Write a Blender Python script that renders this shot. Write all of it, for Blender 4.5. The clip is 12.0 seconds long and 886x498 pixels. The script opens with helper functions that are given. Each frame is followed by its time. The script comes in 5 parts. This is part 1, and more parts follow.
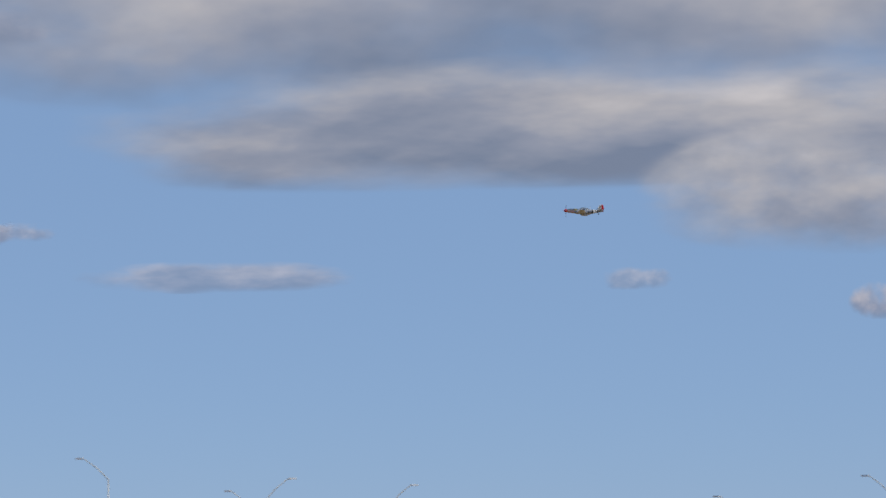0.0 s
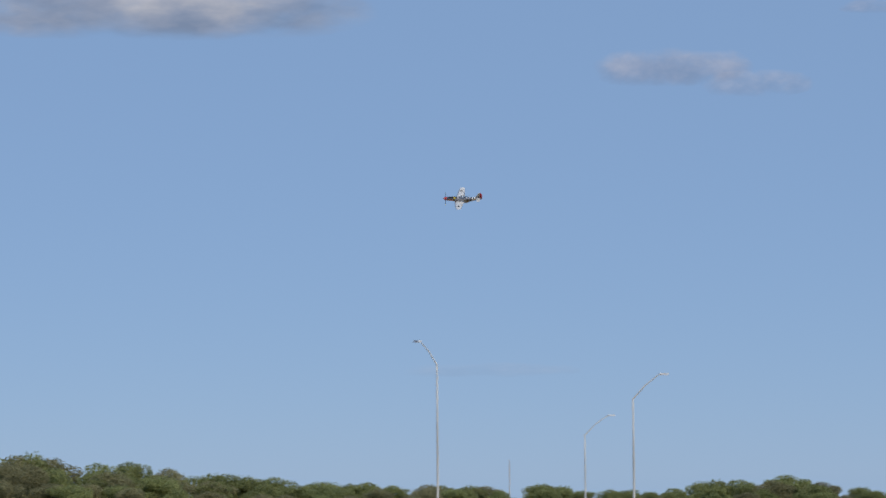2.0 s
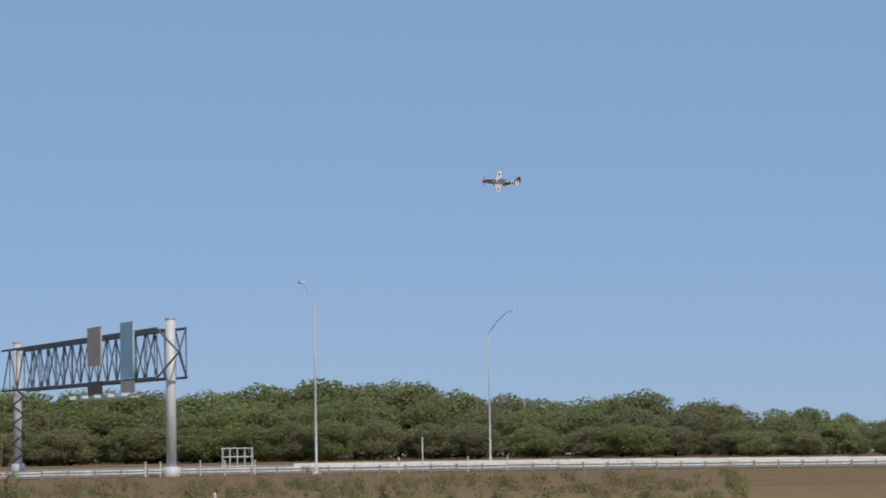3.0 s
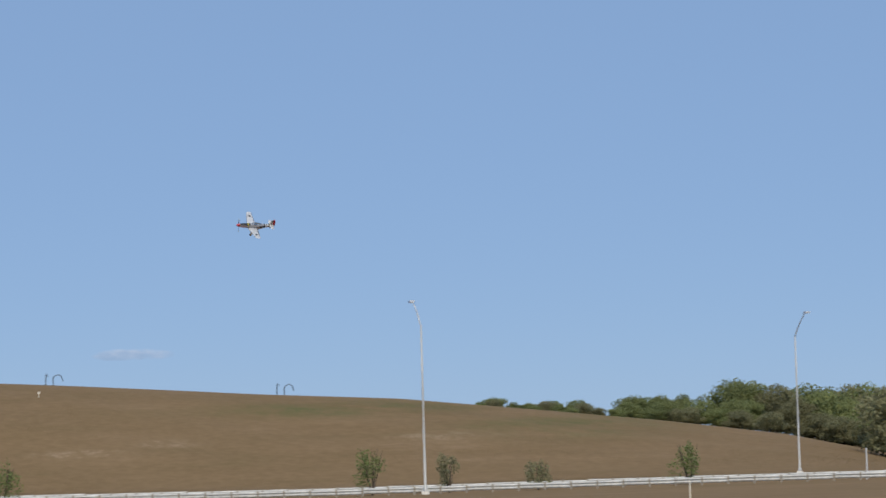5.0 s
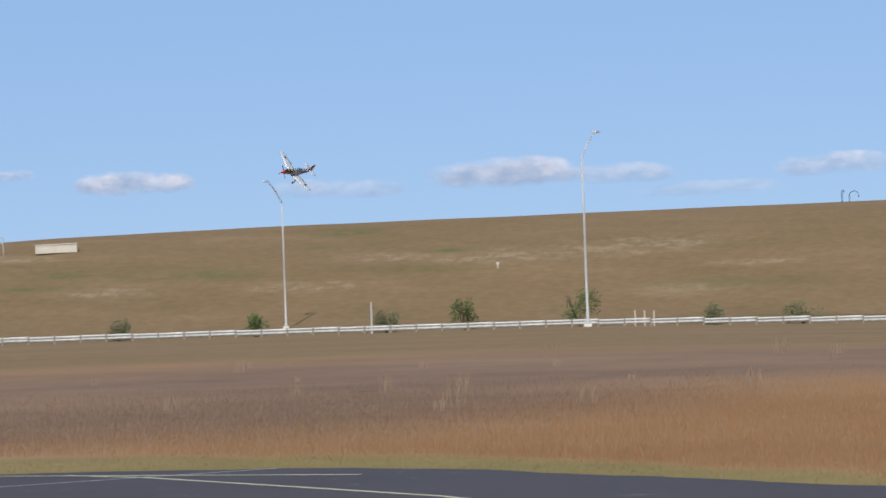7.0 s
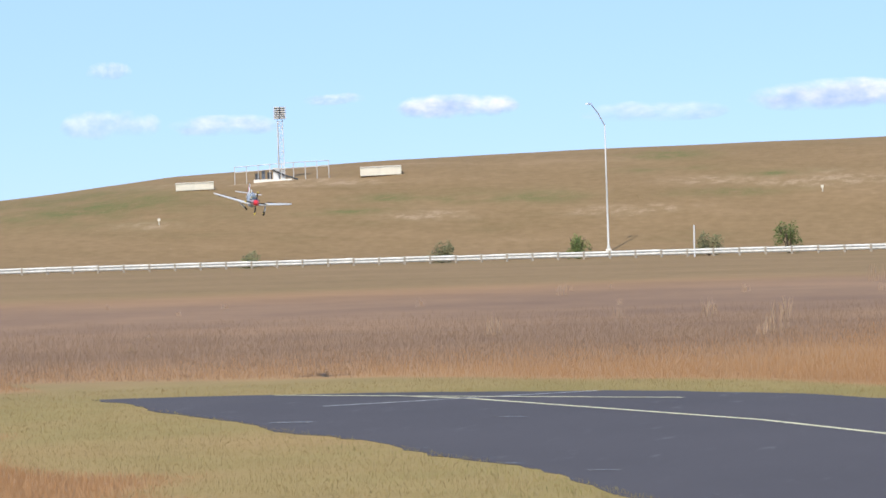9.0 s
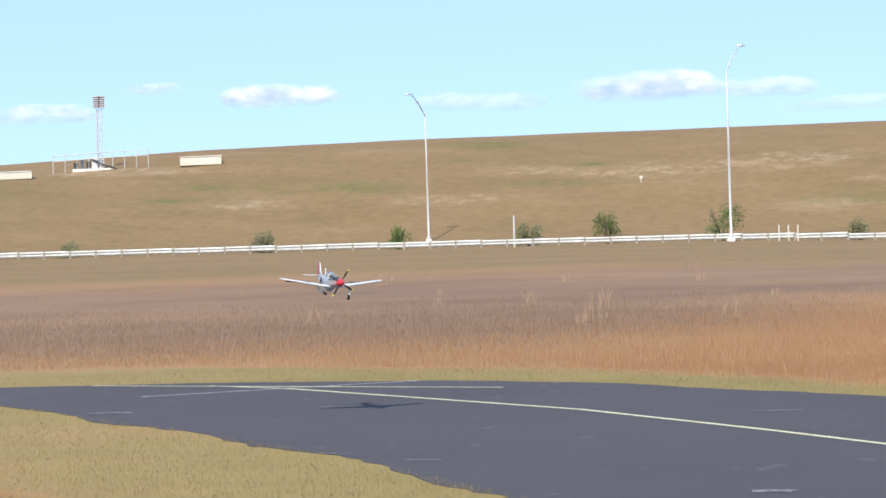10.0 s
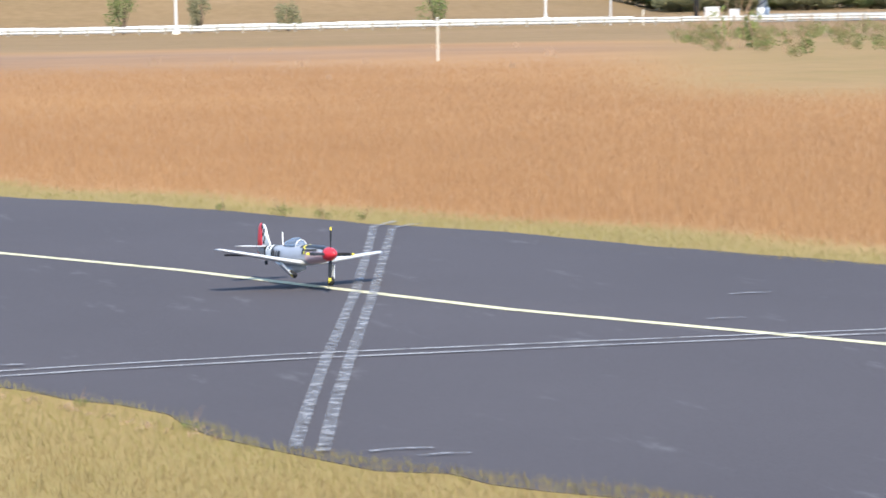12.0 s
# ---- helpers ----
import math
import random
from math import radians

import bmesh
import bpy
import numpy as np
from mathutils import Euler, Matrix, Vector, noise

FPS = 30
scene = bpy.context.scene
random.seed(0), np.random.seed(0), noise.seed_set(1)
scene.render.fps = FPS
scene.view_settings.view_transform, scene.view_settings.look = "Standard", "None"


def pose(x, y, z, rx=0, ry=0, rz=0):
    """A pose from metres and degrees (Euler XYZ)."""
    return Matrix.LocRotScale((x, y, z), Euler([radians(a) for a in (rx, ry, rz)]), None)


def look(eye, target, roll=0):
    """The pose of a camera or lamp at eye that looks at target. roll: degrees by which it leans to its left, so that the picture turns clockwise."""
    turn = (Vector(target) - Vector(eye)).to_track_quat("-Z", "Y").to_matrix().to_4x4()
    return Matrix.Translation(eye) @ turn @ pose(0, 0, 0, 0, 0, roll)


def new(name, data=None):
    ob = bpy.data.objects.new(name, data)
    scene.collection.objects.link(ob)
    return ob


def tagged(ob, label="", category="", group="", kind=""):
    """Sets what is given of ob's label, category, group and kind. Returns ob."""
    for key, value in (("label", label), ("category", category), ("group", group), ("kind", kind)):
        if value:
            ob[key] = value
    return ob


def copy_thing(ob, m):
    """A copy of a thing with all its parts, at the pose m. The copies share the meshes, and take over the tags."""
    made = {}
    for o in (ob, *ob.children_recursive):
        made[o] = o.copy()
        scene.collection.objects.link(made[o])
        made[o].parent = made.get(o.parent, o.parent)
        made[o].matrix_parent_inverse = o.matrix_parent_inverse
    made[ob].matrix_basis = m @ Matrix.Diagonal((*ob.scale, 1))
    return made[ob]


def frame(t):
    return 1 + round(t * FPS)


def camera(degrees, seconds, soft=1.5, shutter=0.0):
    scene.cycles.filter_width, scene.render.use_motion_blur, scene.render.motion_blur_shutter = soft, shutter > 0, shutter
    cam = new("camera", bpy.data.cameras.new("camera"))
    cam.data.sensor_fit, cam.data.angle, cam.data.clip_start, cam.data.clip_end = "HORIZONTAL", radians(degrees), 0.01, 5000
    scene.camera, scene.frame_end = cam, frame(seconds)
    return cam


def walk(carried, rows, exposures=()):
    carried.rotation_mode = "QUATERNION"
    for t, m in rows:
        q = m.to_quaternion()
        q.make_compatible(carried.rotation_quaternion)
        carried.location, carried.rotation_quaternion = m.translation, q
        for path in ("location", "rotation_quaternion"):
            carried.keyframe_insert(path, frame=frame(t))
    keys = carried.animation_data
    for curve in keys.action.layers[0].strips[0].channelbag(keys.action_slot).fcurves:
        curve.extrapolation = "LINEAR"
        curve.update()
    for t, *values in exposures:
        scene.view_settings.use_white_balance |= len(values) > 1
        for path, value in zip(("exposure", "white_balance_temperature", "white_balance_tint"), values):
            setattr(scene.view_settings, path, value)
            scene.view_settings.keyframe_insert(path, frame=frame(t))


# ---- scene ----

def aim(x, y, z, yaw, pitch, roll):
    """Camera pose: yaw to the right of +y, pitch up, roll to the right, in degrees."""
    return pose(x, y, z, 0, 0, -yaw) @ pose(0, 0, 0, 90 + pitch) @ pose(0, 0, 0, 0, 0, -roll)


# seconds, x, y, z, yaw, pitch, roll
PATH = [
    (0.0, 0, 0, 2.4, 67.58, 6.11, 1.05),
    (0.5, 0, 0, 2.4, 60.74, 6.21, 0.66),
    (1.0, 0, 0, 2.4, 55.69, 6.15, 0.42),
    (1.5, 0, 0, 2.4, 49.61, 5.12, 0.42),
    (2.0, 0, 0, 2.4, 43.59, 4.58, 0.41),
    (2.5, 0, 0, 2.4, 36.77, 3.92, 1.05),
    (3.0, 0, 0, 2.4, 29.97, 3.64, 0.95),
    (3.5, 0, 0, 2.4, 25.83, 2.46, 0.83),
    (3.7, 0, 0, 2.4, 23.88, 2.69, 0.79),
    (5.3, 0, 0, 2.4, 6.25, 3.83, 1.67),
    (5.5, 0, 0, 2.4, 3.73, 3.39, 1.62),
    (6.0, 0, 0, 2.4, -1.97, 2.37, 1.37),
    (6.5, 0, 0, 2.4, -7.91, 1.59, 1.84),
    (7.0, 0, 0, 2.4, -14.0, 0.98, 2.07),
    (7.5, 0, 0, 2.4, -18.25, 0.64, 2.18),
    (7.7, 0, 0, 2.4, -19.39, 0.94, 2.22),
    (9.3, 0, 0, 2.4, -20.56, -0.86, 1.96),
    (9.5, 0, 0, 2.4, -19.5, -1.1, 2.02),
    (10.0, 0, 0, 2.4, -16.95, -0.68, 1.76),
    (10.5, 0, 0, 2.4, -13.68, -3.48, 1.78),
    (11.0, 0, 0, 2.4, -8.95, -3.28, 1.95),
    (11.1, 0, 0, 2.4, -8.1, -3.19, 1.98),
    (11.2, 0, 0, 2.4, -7.01, -3.68, 2.03),
    (11.3, 0, 0, 2.4, -4.93, -4.68, 1.77),
    (11.4, 0, 0, 2.4, -2.45, -5.14, 1.59),
    (11.5, 0, 0, 2.4, 0.1, -5.43, 1.46),
    (11.6, -0.03, -0.12, 2.39, 3.1, -5.6, 1.33),
    (11.7, -0.13, -0.48, 2.34, 6.43, -5.69, 1.2),
    (11.8, -0.29, -1.11, 2.26, 9.62, -5.42, 1.05),
    (11.9, -0.48, -1.81, 2.17, 12.38, -5.35, 0.92),
    (12.0, -0.64, -2.42, 2.09, 14.8, -5.28, 0.8),
]

EXPOSURES = [(0.0, -0.1), (3.7, -0.1), (5.3, 0.0), (6.5, 0.15), (7.5, 0.42), (9.5, 0.95), (10.5, 1.1), (11.0, 1.27), (11.5, 1.32), (12.0, 1.42)]

cam = camera(17.82, 12.0, soft=1.6, shutter=0.08)
walk(cam, [(r[0], aim(*r[1:])) for r in PATH], EXPOSURES)

# ---------------------------------------------------------------- light
SUN_EL, SUN_AZ = 50.0, 182.0   # degrees; azimuth clockwise from +y
world = bpy.data.worlds.new("sky")
world.use_nodes = True
scene.world = world
wn = world.node_tree.nodes
sky = wn.new("ShaderNodeTexSky")
sky.sky_type = "NISHITA"
sky.sun_disc = False
sky.sun_elevation = radians(SUN_EL)
sky.sun_rotation = radians(SUN_AZ)
sky.altitude = 50
sky.air_density, sky.dust_density, sky.ozone_density = 0.6, 0.1, 3.5
wn["Background"].inputs["Strength"].default_value = 0.11
world.node_tree.links.new(sky.outputs[0], wn["Background"].inputs["Color"])
haze = wn.new("ShaderNodeBackground")      # even autumn haze over the clear sky
haze.inputs["Color"].default_value = (0.245, 0.385, 0.63, 1)
both = wn.new("ShaderNodeMixShader")
both.inputs[0].default_value = 0.80
world.node_tree.links.new(wn["Background"].outputs[0], both.inputs[1])
world.node_tree.links.new(haze.outputs[0], both.inputs[2])
world.node_tree.links.new(both.outputs[0], wn["World Output"].inputs["Surface"])

sun = new("sun", bpy.data.lights.new("sun", "SUN"))
sun.data.energy = 2.9
sun.data.angle = radians(0.6)
sun.data.color = (1.0, 0.93, 0.82)
sa, se = radians(SUN_AZ), radians(SUN_EL)
sun.matrix_world = look((math.sin(sa) * math.cos(se) * 50, math.cos(sa) * math.cos(se) * 50, math.sin(se) * 50), (0, 0, 0))


# ---------------------------------------------------------------- materials
def tree_of(name, rough=0.8, metal=0.0, spec=0.3):
    m = bpy.data.materials.new(name)
    m.use_nodes = True
    b = m.node_tree.nodes["Principled BSDF"]
    b.inputs["Roughness"].default_value = rough
    b.inputs["Metallic"].default_value = metal
    b.inputs["Specular IOR Level"].default_value = spec
    return m, m.node_tree, b


def noise_node(nt, scale, detail=4, rough=0.6, coords="Object", stretch=None):
    tc = nt.nodes.new("ShaderNodeTexCoord")
    n = nt.nodes.new("ShaderNodeTexNoise")
    n.inputs["Scale"].default_value = scale
    n.inputs["Detail"].default_value = detail
    n.inputs["Roughness"].default_value = rough
    src = tc.outputs[coords]
    if stretch:
        mp = nt.nodes.new("ShaderNodeMapping")
        mp.inputs["Scale"].default_value = stretch
        nt.links.new(src, mp.inputs["Vector"])
        src = mp.outputs[0]
    nt.links.new(src, n.inputs["Vector"])
    return n.outputs["Fac"]


def ramp(nt, fac, stops):
    r = nt.nodes.new("ShaderNodeValToRGB")
    e = r.color_ramp.elements
    while len(e) < len(stops):
        e.new(0.5)
    for k, (p, c) in zip(e, stops):
        k.position, k.color = p, (*c, 1) if len(c) == 3 else c
    nt.links.new(fac, r.inputs[0])
    return r.outputs[0]


def mix(nt, fac, a, b, mode="MIX"):
    m = nt.nodes.new("ShaderNodeMix")
    m.data_type, m.blend_type = "RGBA", mode
    for sock, v in ((m.inputs[0], fac), (m.inputs[6], a), (m.inputs[7], b)):
        if hasattr(v, "node"):
            nt.links.new(v, sock)
        elif isinstance(v, tuple):
            sock.default_value = (*v, 1)
        else:
            sock.default_value = v
    return m.outputs[2]


def bump(nt, b, fac, strength, dist):
    n = nt.nodes.new("ShaderNodeBump")
    n.inputs["Strength"].default_value, n.inputs["Distance"].default_value = strength, dist
    nt.links.new(fac, n.inputs["Height"])
    nt.links.new(n.outputs[0], b.inputs["Normal"])


def plain(name, colour, rough=0.6, metal=0.0, vary=0.15, scale=6.0, spec=0.4, relief=0.0):
    """A paint, metal or concrete with two scales of wear."""
    m, nt, b = tree_of(name, rough, metal, spec)
    dark = tuple(c * (1 - vary) for c in colour)
    lite = tuple(min(1, c * (1 + vary)) for c in colour)
    c1 = ramp(nt, noise_node(nt, scale), [(0.3, dark), (0.7, lite)])
    c2 = mix(nt, 0.35, c1, ramp(nt, noise_node(nt, scale * 7, 3), [(0.35, dark), (0.65, lite)]))
    nt.links.new(c2, b.inputs["Base Color"])
    if relief:
        bump(nt, b, noise_node(nt, scale * 9, 3), 0.5, relief)
    return m


def leafy(name, stops, rough=0.7, through_light=0.45, meadow=False, soft=False):
    """Leaves or blades, each island its own tone. meadow: dense blades, toned in broad drifts and lit as one nap. soft: small leaves that turn to the sky."""
    m, nt, b = tree_of(name, rough, 0, 0.2)
    g = nt.nodes.new("ShaderNodeNewGeometry")
    o = nt.nodes.new("ShaderNodeObjectInfo")
    c = ramp(nt, g.outputs["Random Per Island"], stops)
    if soft:
        turn = nt.nodes.new("ShaderNodeVectorMath")
        turn.operation = "MULTIPLY_ADD"
        turn.inputs[1].default_value, turn.inputs[2].default_value = (0.7, 0.7, 0.7), (0, 0, 0.6)
        nt.links.new(g.outputs["Normal"], turn.inputs[0])
        nt.links.new(turn.outputs[0], b.inputs["Normal"])
    if meadow:
        drift = ramp(nt, noise_node(nt, 0.055, 5, 0.62), [(0.34, stops[0][1]), (0.5, stops[1][1]), (0.66, stops[2][1])])
        c = mix(nt, 0.8, c, mix(nt, 0.4, drift, ramp(nt, noise_node(nt, 0.4, 4, 0.65), stops)))
        lift = nt.nodes.new("ShaderNodeVectorMath")
        lift.operation = "MULTIPLY_ADD"
        lift.inputs[1].default_value, lift.inputs[2].default_value = (0.25, 0.25, 0.25), (0, 0, 0.9)
        nap = nt.nodes.new("ShaderNodeVectorMath")
        nap.operation = "NORMALIZE"
        nt.links.new(g.outputs["Normal"], lift.inputs[0])
        nt.links.new(lift.outputs[0], nap.inputs[0])
        nt.links.new(nap.outputs[0], b.inputs["Normal"])
        through_light = 0.15
    else:
        c = mix(nt, 0.5, c, ramp(nt, noise_node(nt, 0.6, 3), stops))
    hs = nt.nodes.new("ShaderNodeHueSaturation")
    mr = nt.nodes.new("ShaderNodeMapRange")
    mr.inputs[3].default_value, mr.inputs[4].default_value = 0.88, 1.15
    nt.links.new(o.outputs["Random"], mr.inputs[0])
    nt.links.new(mr.outputs[0], hs.inputs["Value"])
    nt.links.new(c, hs.inputs["Color"])
    nt.links.new(hs.outputs[0], b.inputs["Base Color"])
    tl, ms = nt.nodes.new("ShaderNodeBsdfTranslucent"), nt.nodes.new("ShaderNodeMixShader")
    ms.inputs[0].default_value = through_light
    nt.links.new(hs.outputs[0], tl.inputs["Color"])
    nt.links.new(b.outputs[0], ms.inputs[1])
    nt.links.new(tl.outputs[0], ms.inputs[2])
    nt.links.new(ms.outputs[0], nt.nodes["Material Output"].inputs["Surface"])
    return m


WHITE_METAL = plain("galvanised steel", (0.64, 0.63, 0.61), 0.6, 0.12, 0.12, 3)
RAIL = plain("weathered rail steel", (0.53, 0.52, 0.48), 0.6, 0.15, 0.28, 1.1)
POLE = plain("pale pole paint", (0.50, 0.49, 0.46), 0.5, 0.1, 0.08, 2)
DARK_METAL = plain("dark painted steel", (0.06, 0.065, 0.07), 0.5, 0.3, 0.3, 3)
TRUSS = plain("grey truss steel", (0.13, 0.14, 0.155), 0.55, 0.4, 0.3, 2)
CONCRETE = plain("pale concrete", (0.80, 0.76, 0.67), 0.85, 0, 0.12, 0.8, 0.2, 0.004)
WOOD = plain("weathered wood", (0.34, 0.30, 0.24), 0.85, 0, 0.25, 8, 0.2)
BOXPAINT = plain("cream paint", (0.70, 0.65, 0.53), 0.6, 0, 0.1, 1.2)
SIGNBACK = plain("sign back aluminium", (0.56, 0.54, 0.51), 0.6, 0.1, 0.15, 1)
SIGNBROWN = plain("brown sign edge", (0.56, 0.44, 0.34), 0.6, 0, 0.15, 1)
SIGNDARK = plain("dark brown sign", (0.12, 0.09, 0.07), 0.6, 0, 0.15, 1)
SIGNTEAL = plain("blue-grey sign edge", (0.42, 0.60, 0.64), 0.6, 0.0, 0.12, 1)
ORANGE = plain("orange stake", (0.62, 0.30, 0.10), 0.7, 0, 0.2, 4)
LAMPHEAD = plain("lamp head", (0.72, 0.74, 0.76), 0.35, 0.2, 0.08, 5)
BARK = plain("bark", (0.13, 0.10, 0.075), 0.95, 0, 0.35, 6, 0.1, 0.02)
LEAF = leafy("tree leaves", [(0.0, (0.175, 0.200, 0.080)), (0.5, (0.255, 0.282, 0.110)), (1.0, (0.345, 0.355, 0.145))], through_light=0.5, soft=True)
LEAF_DRY = leafy("dry brush leaves", [(0.0, (0.195, 0.190, 0.095)), (0.5, (0.265, 0.252, 0.130)), (1.0, (0.345, 0.322, 0.170))], through_light=0.5, soft=True)
BUSH = leafy("bush leaves", [(0.0, (0.10, 0.135, 0.042)), (0.6, (0.20, 0.245, 0.08)), (1.0, (0.36, 0.38, 0.15))], soft=True)
WEED = leafy("weed leaves", [(0.0, (0.13, 0.155, 0.045)), (0.5, (0.21, 0.23, 0.075)), (1.0, (0.33, 0.29, 0.12))], soft=True)
STRAW = leafy("straw", [(0.0, (0.42, 0.28, 0.17)), (0.6, (0.53, 0.37, 0.24)), (1.0, (0.66, 0.48, 0.32))])


# ---------------------------------------------------------------- mesh helpers
def mesh_of(name, verts, faces, mat):
    me = bpy.data.meshes.new(name)
    me.from_pydata(verts, [], faces)
    me.materials.append(mat)
    return me


def part(name, bm, material, parent=None, label="", smooth=False):
    me = bpy.data.meshes.new(name)
    for f in bm.faces:
        f.smooth = smooth
    bm.to_mesh(me)
    bm.free()
    me.materials.append(material)
    ob = new(name, me)
    ob.parent = parent
    if label:
        tagged(ob, label)
    return ob


def box(bm, x0, y0, z0, x1, y1, z1, m=None):
    vs = [bm.verts.new((m or Matrix()) @ Vector(p)) for p in
          ((x0, y0, z0), (x1, y0, z0), (x1, y1, z0), (x0, y1, z0), (x0, y0, z1), (x1, y0, z1), (x1, y1, z1), (x0, y1, z1))]
    for q in ((0, 3, 2, 1), (4, 5, 6, 7), (0, 1, 5, 4), (1, 2, 6, 5), (2, 3, 7, 6), (3, 0, 4, 7)):
        bm.faces.new([vs[i] for i in q])


def tube(bm, pts, radii, n=8, cap=True):
    """A round bar through pts."""
    rings = []
    for i, p in enumerate(pts):
        p = Vector(p)
        a = Vector(pts[max(i - 1, 0)])
        b = Vector(pts[min(i + 1, len(pts) - 1)])
        d = (b - a).normalized()
        u = d.orthogonal().normalized() if abs(d.z) > 0.95 else d.cross(Vector((0, 0, 1))).normalized()
        if abs(d.z) > 0.95:
            u = Vector((1, 0, 0)) - d * d.x
            u.normalize()
        v = d.cross(u)
        r = radii[i] if isinstance(radii, (list, tuple)) else radii
        rings.append([bm.verts.new(p + (u * math.cos(k / n * math.tau) + v * math.sin(k / n * math.tau)) * r) for k in range(n)])
    for a, b in zip(rings, rings[1:]):
        for k in range(n):
            bm.faces.new((a[k], a[(k + 1) % n], b[(k + 1) % n], b[k]))
    if cap:
        bm.faces.new(rings[0][::-1])
        bm.faces.new(rings[-1])
    return rings


def loft(bm, rings, cap=True):
    rs = [[bm.verts.new(p) for p in r] for r in rings]
    n = len(rs[0])
    for a, b in zip(rs, rs[1:]):
        for k in range(n):
            bm.faces.new((a[k], a[(k + 1) % n], b[(k + 1) % n], b[k]))
    if cap:
        bm.faces.new(rs[0][::-1])
        bm.faces.new(rs[-1])


def polar(az, r):
    a = radians(az)
    return r * math.sin(a), r * math.cos(a)


# ---------------------------------------------------------------- the ground
EYE = 2.4
AZ_RAIL = [-60, -28, -20, -11, -2, 7, 15, 24, 32, 43, 60, 75, 95]
R_RAIL = [235, 212, 209, 205, 206, 207, 207, 208, 211, 223, 266, 310, 380]
Z_RAIL = [0.15, 0.1, 0.0, -0.1, -0.85, -1.1, -0.9, -0.75, -0.8, -1.2, -1.6, -2.0, -2.2]
AZ_CREST = [-60, -42, -33, -28.3, -26, -21.5, -18, -10, -5, -1, 2.7, 6, 9, 10.7, 14.3, 16.8, 18.3, 19.6, 22]
EL_CREST = [-0.5, -0.2, 0.55, 0.99, 1.26, 1.46, 1.54, 1.60, 1.62, 1.59, 1.39, 1.16, 0.98, 0.8, 0.4, 0.05, -0.3, -0.62, -0.8]
R_FOOT, R_CREST = 268.0, 352.0


def smooth(a, b, x):
    t = np.clip((x - a) / (b - a), 0, 1)
    return t * t * (3 - 2 * t)


def height(x, y):
    """Ground height, metres."""
    x, y = np.asarray(x, float), np.asarray(y, float)
    r = np.hypot(x, y)
    az = np.degrees(np.arctan2(x, y))
    zr = np.interp(az, AZ_RAIL, Z_RAIL) * np.where(np.abs(az) > 120, 0, 1)
    rr = np.interp(az, AZ_RAIL, R_RAIL)
    z = zr * smooth(0.30, 0.97, r / rr)
    crest = EYE + R_CREST * np.tan(np.radians(np.interp(az, AZ_CREST, EL_CREST)))
    up = np.clip((r - R_FOOT) / (R_CREST - R_FOOT), 0, 1)
    prof = np.sin(up * math.pi / 2) ** 1.15
    back = 1 - 0.6 * smooth(R_CREST, 900, r)
    lump = 0.22 * np.sin(x * 0.11 + 1.3) * np.sin(y * 0.13) + 0.12 * np.sin(x * 0.31 + y * 0.27)
    hill = np.maximum(crest - zr, 0)
    z = z - 0.013 * np.maximum(r - 335, 0) * smooth(21, 30, az) * smooth(110, 90, az)
    return z + hill * prof * back + lump * np.clip(hill / 6, 0, 1) * up * (1 - up) * 2.2


def ground_z(x, y):
    return float(height(x, y))


def on_slope(az, el):
    """Where a line of sight at that bearing and angle meets the hill."""
    rr = np.linspace(R_FOOT - 3, R_CREST + 6, 400)
    x, y = np.sin(radians(az)) * rr, np.cos(radians(az)) * rr
    e = np.degrees(np.arctan2(height(x, y) - EYE, rr))
    k = int(np.argmax(e >= el)) if (e >= el).any() else len(rr) - 12
    return float(x[k]), float(y[k]), ground_z(x[k], y[k])


FAR_EDGE = [(-20.2, 38.4), (-17.5, 39.2), (-14.5, 39.4), (-11.1, 39.1), (-9.0, 38.0), (-5.7, 35.4), (-1.8, 32.4), (1.4, 28.7), (3.45, 25.4), (4.98, 22.4), (6.07, 20.75), (6.9, 18.6), (7.9, 16.7), (12.0, 10.0), (20, -4), (32, -25)]
NEAR_EDGE = [(-20.2, 38.4), (-16.9, 34.8), (-12.6, 30.3), (-9.7, 27.2), (-7.4, 24.2), (-5.7, 21.8), (-2.8, 17.9), (-0.6, 15.1), (0.1, 14.1), (0.6, 13.15), (0.9, 12.35), (1.38, 11.75), (1.64, 10.92), (1.82, 10.2), (2.3, 9.5), (2.85, 8.75), (7.2, 2.0), (16, -11), (28, -32)]


def away(x, y, line):
    """Distance from a line of points, signed: positive to its left side as it runs."""
    best = np.full(np.shape(x), 1e9)
    sign = np.ones(np.shape(x))
    for (ax, ay), (bx, by) in zip(line, line[1:]):
        dx, dy = bx - ax, by - ay
        t = np.clip(((x - ax) * dx + (y - ay) * dy) / (dx * dx + dy * dy), 0, 1)
        d = np.hypot(x - ax - t * dx, y - ay - t * dy)
        s = np.sign(dx * (y - ay) - dy * (x - ax))
        sign = np.where(d < best, s, sign)
        best = np.minimum(d, best)
    return best * sign


def wobble(x, y, f):
    return np.sin(x * f + 1.7 * np.sin(y * f * 0.7)) * 0.5 + np.sin(y * f * 1.3 + 2.1 * np.sin(x * f * 0.6) + 1) * 0.5


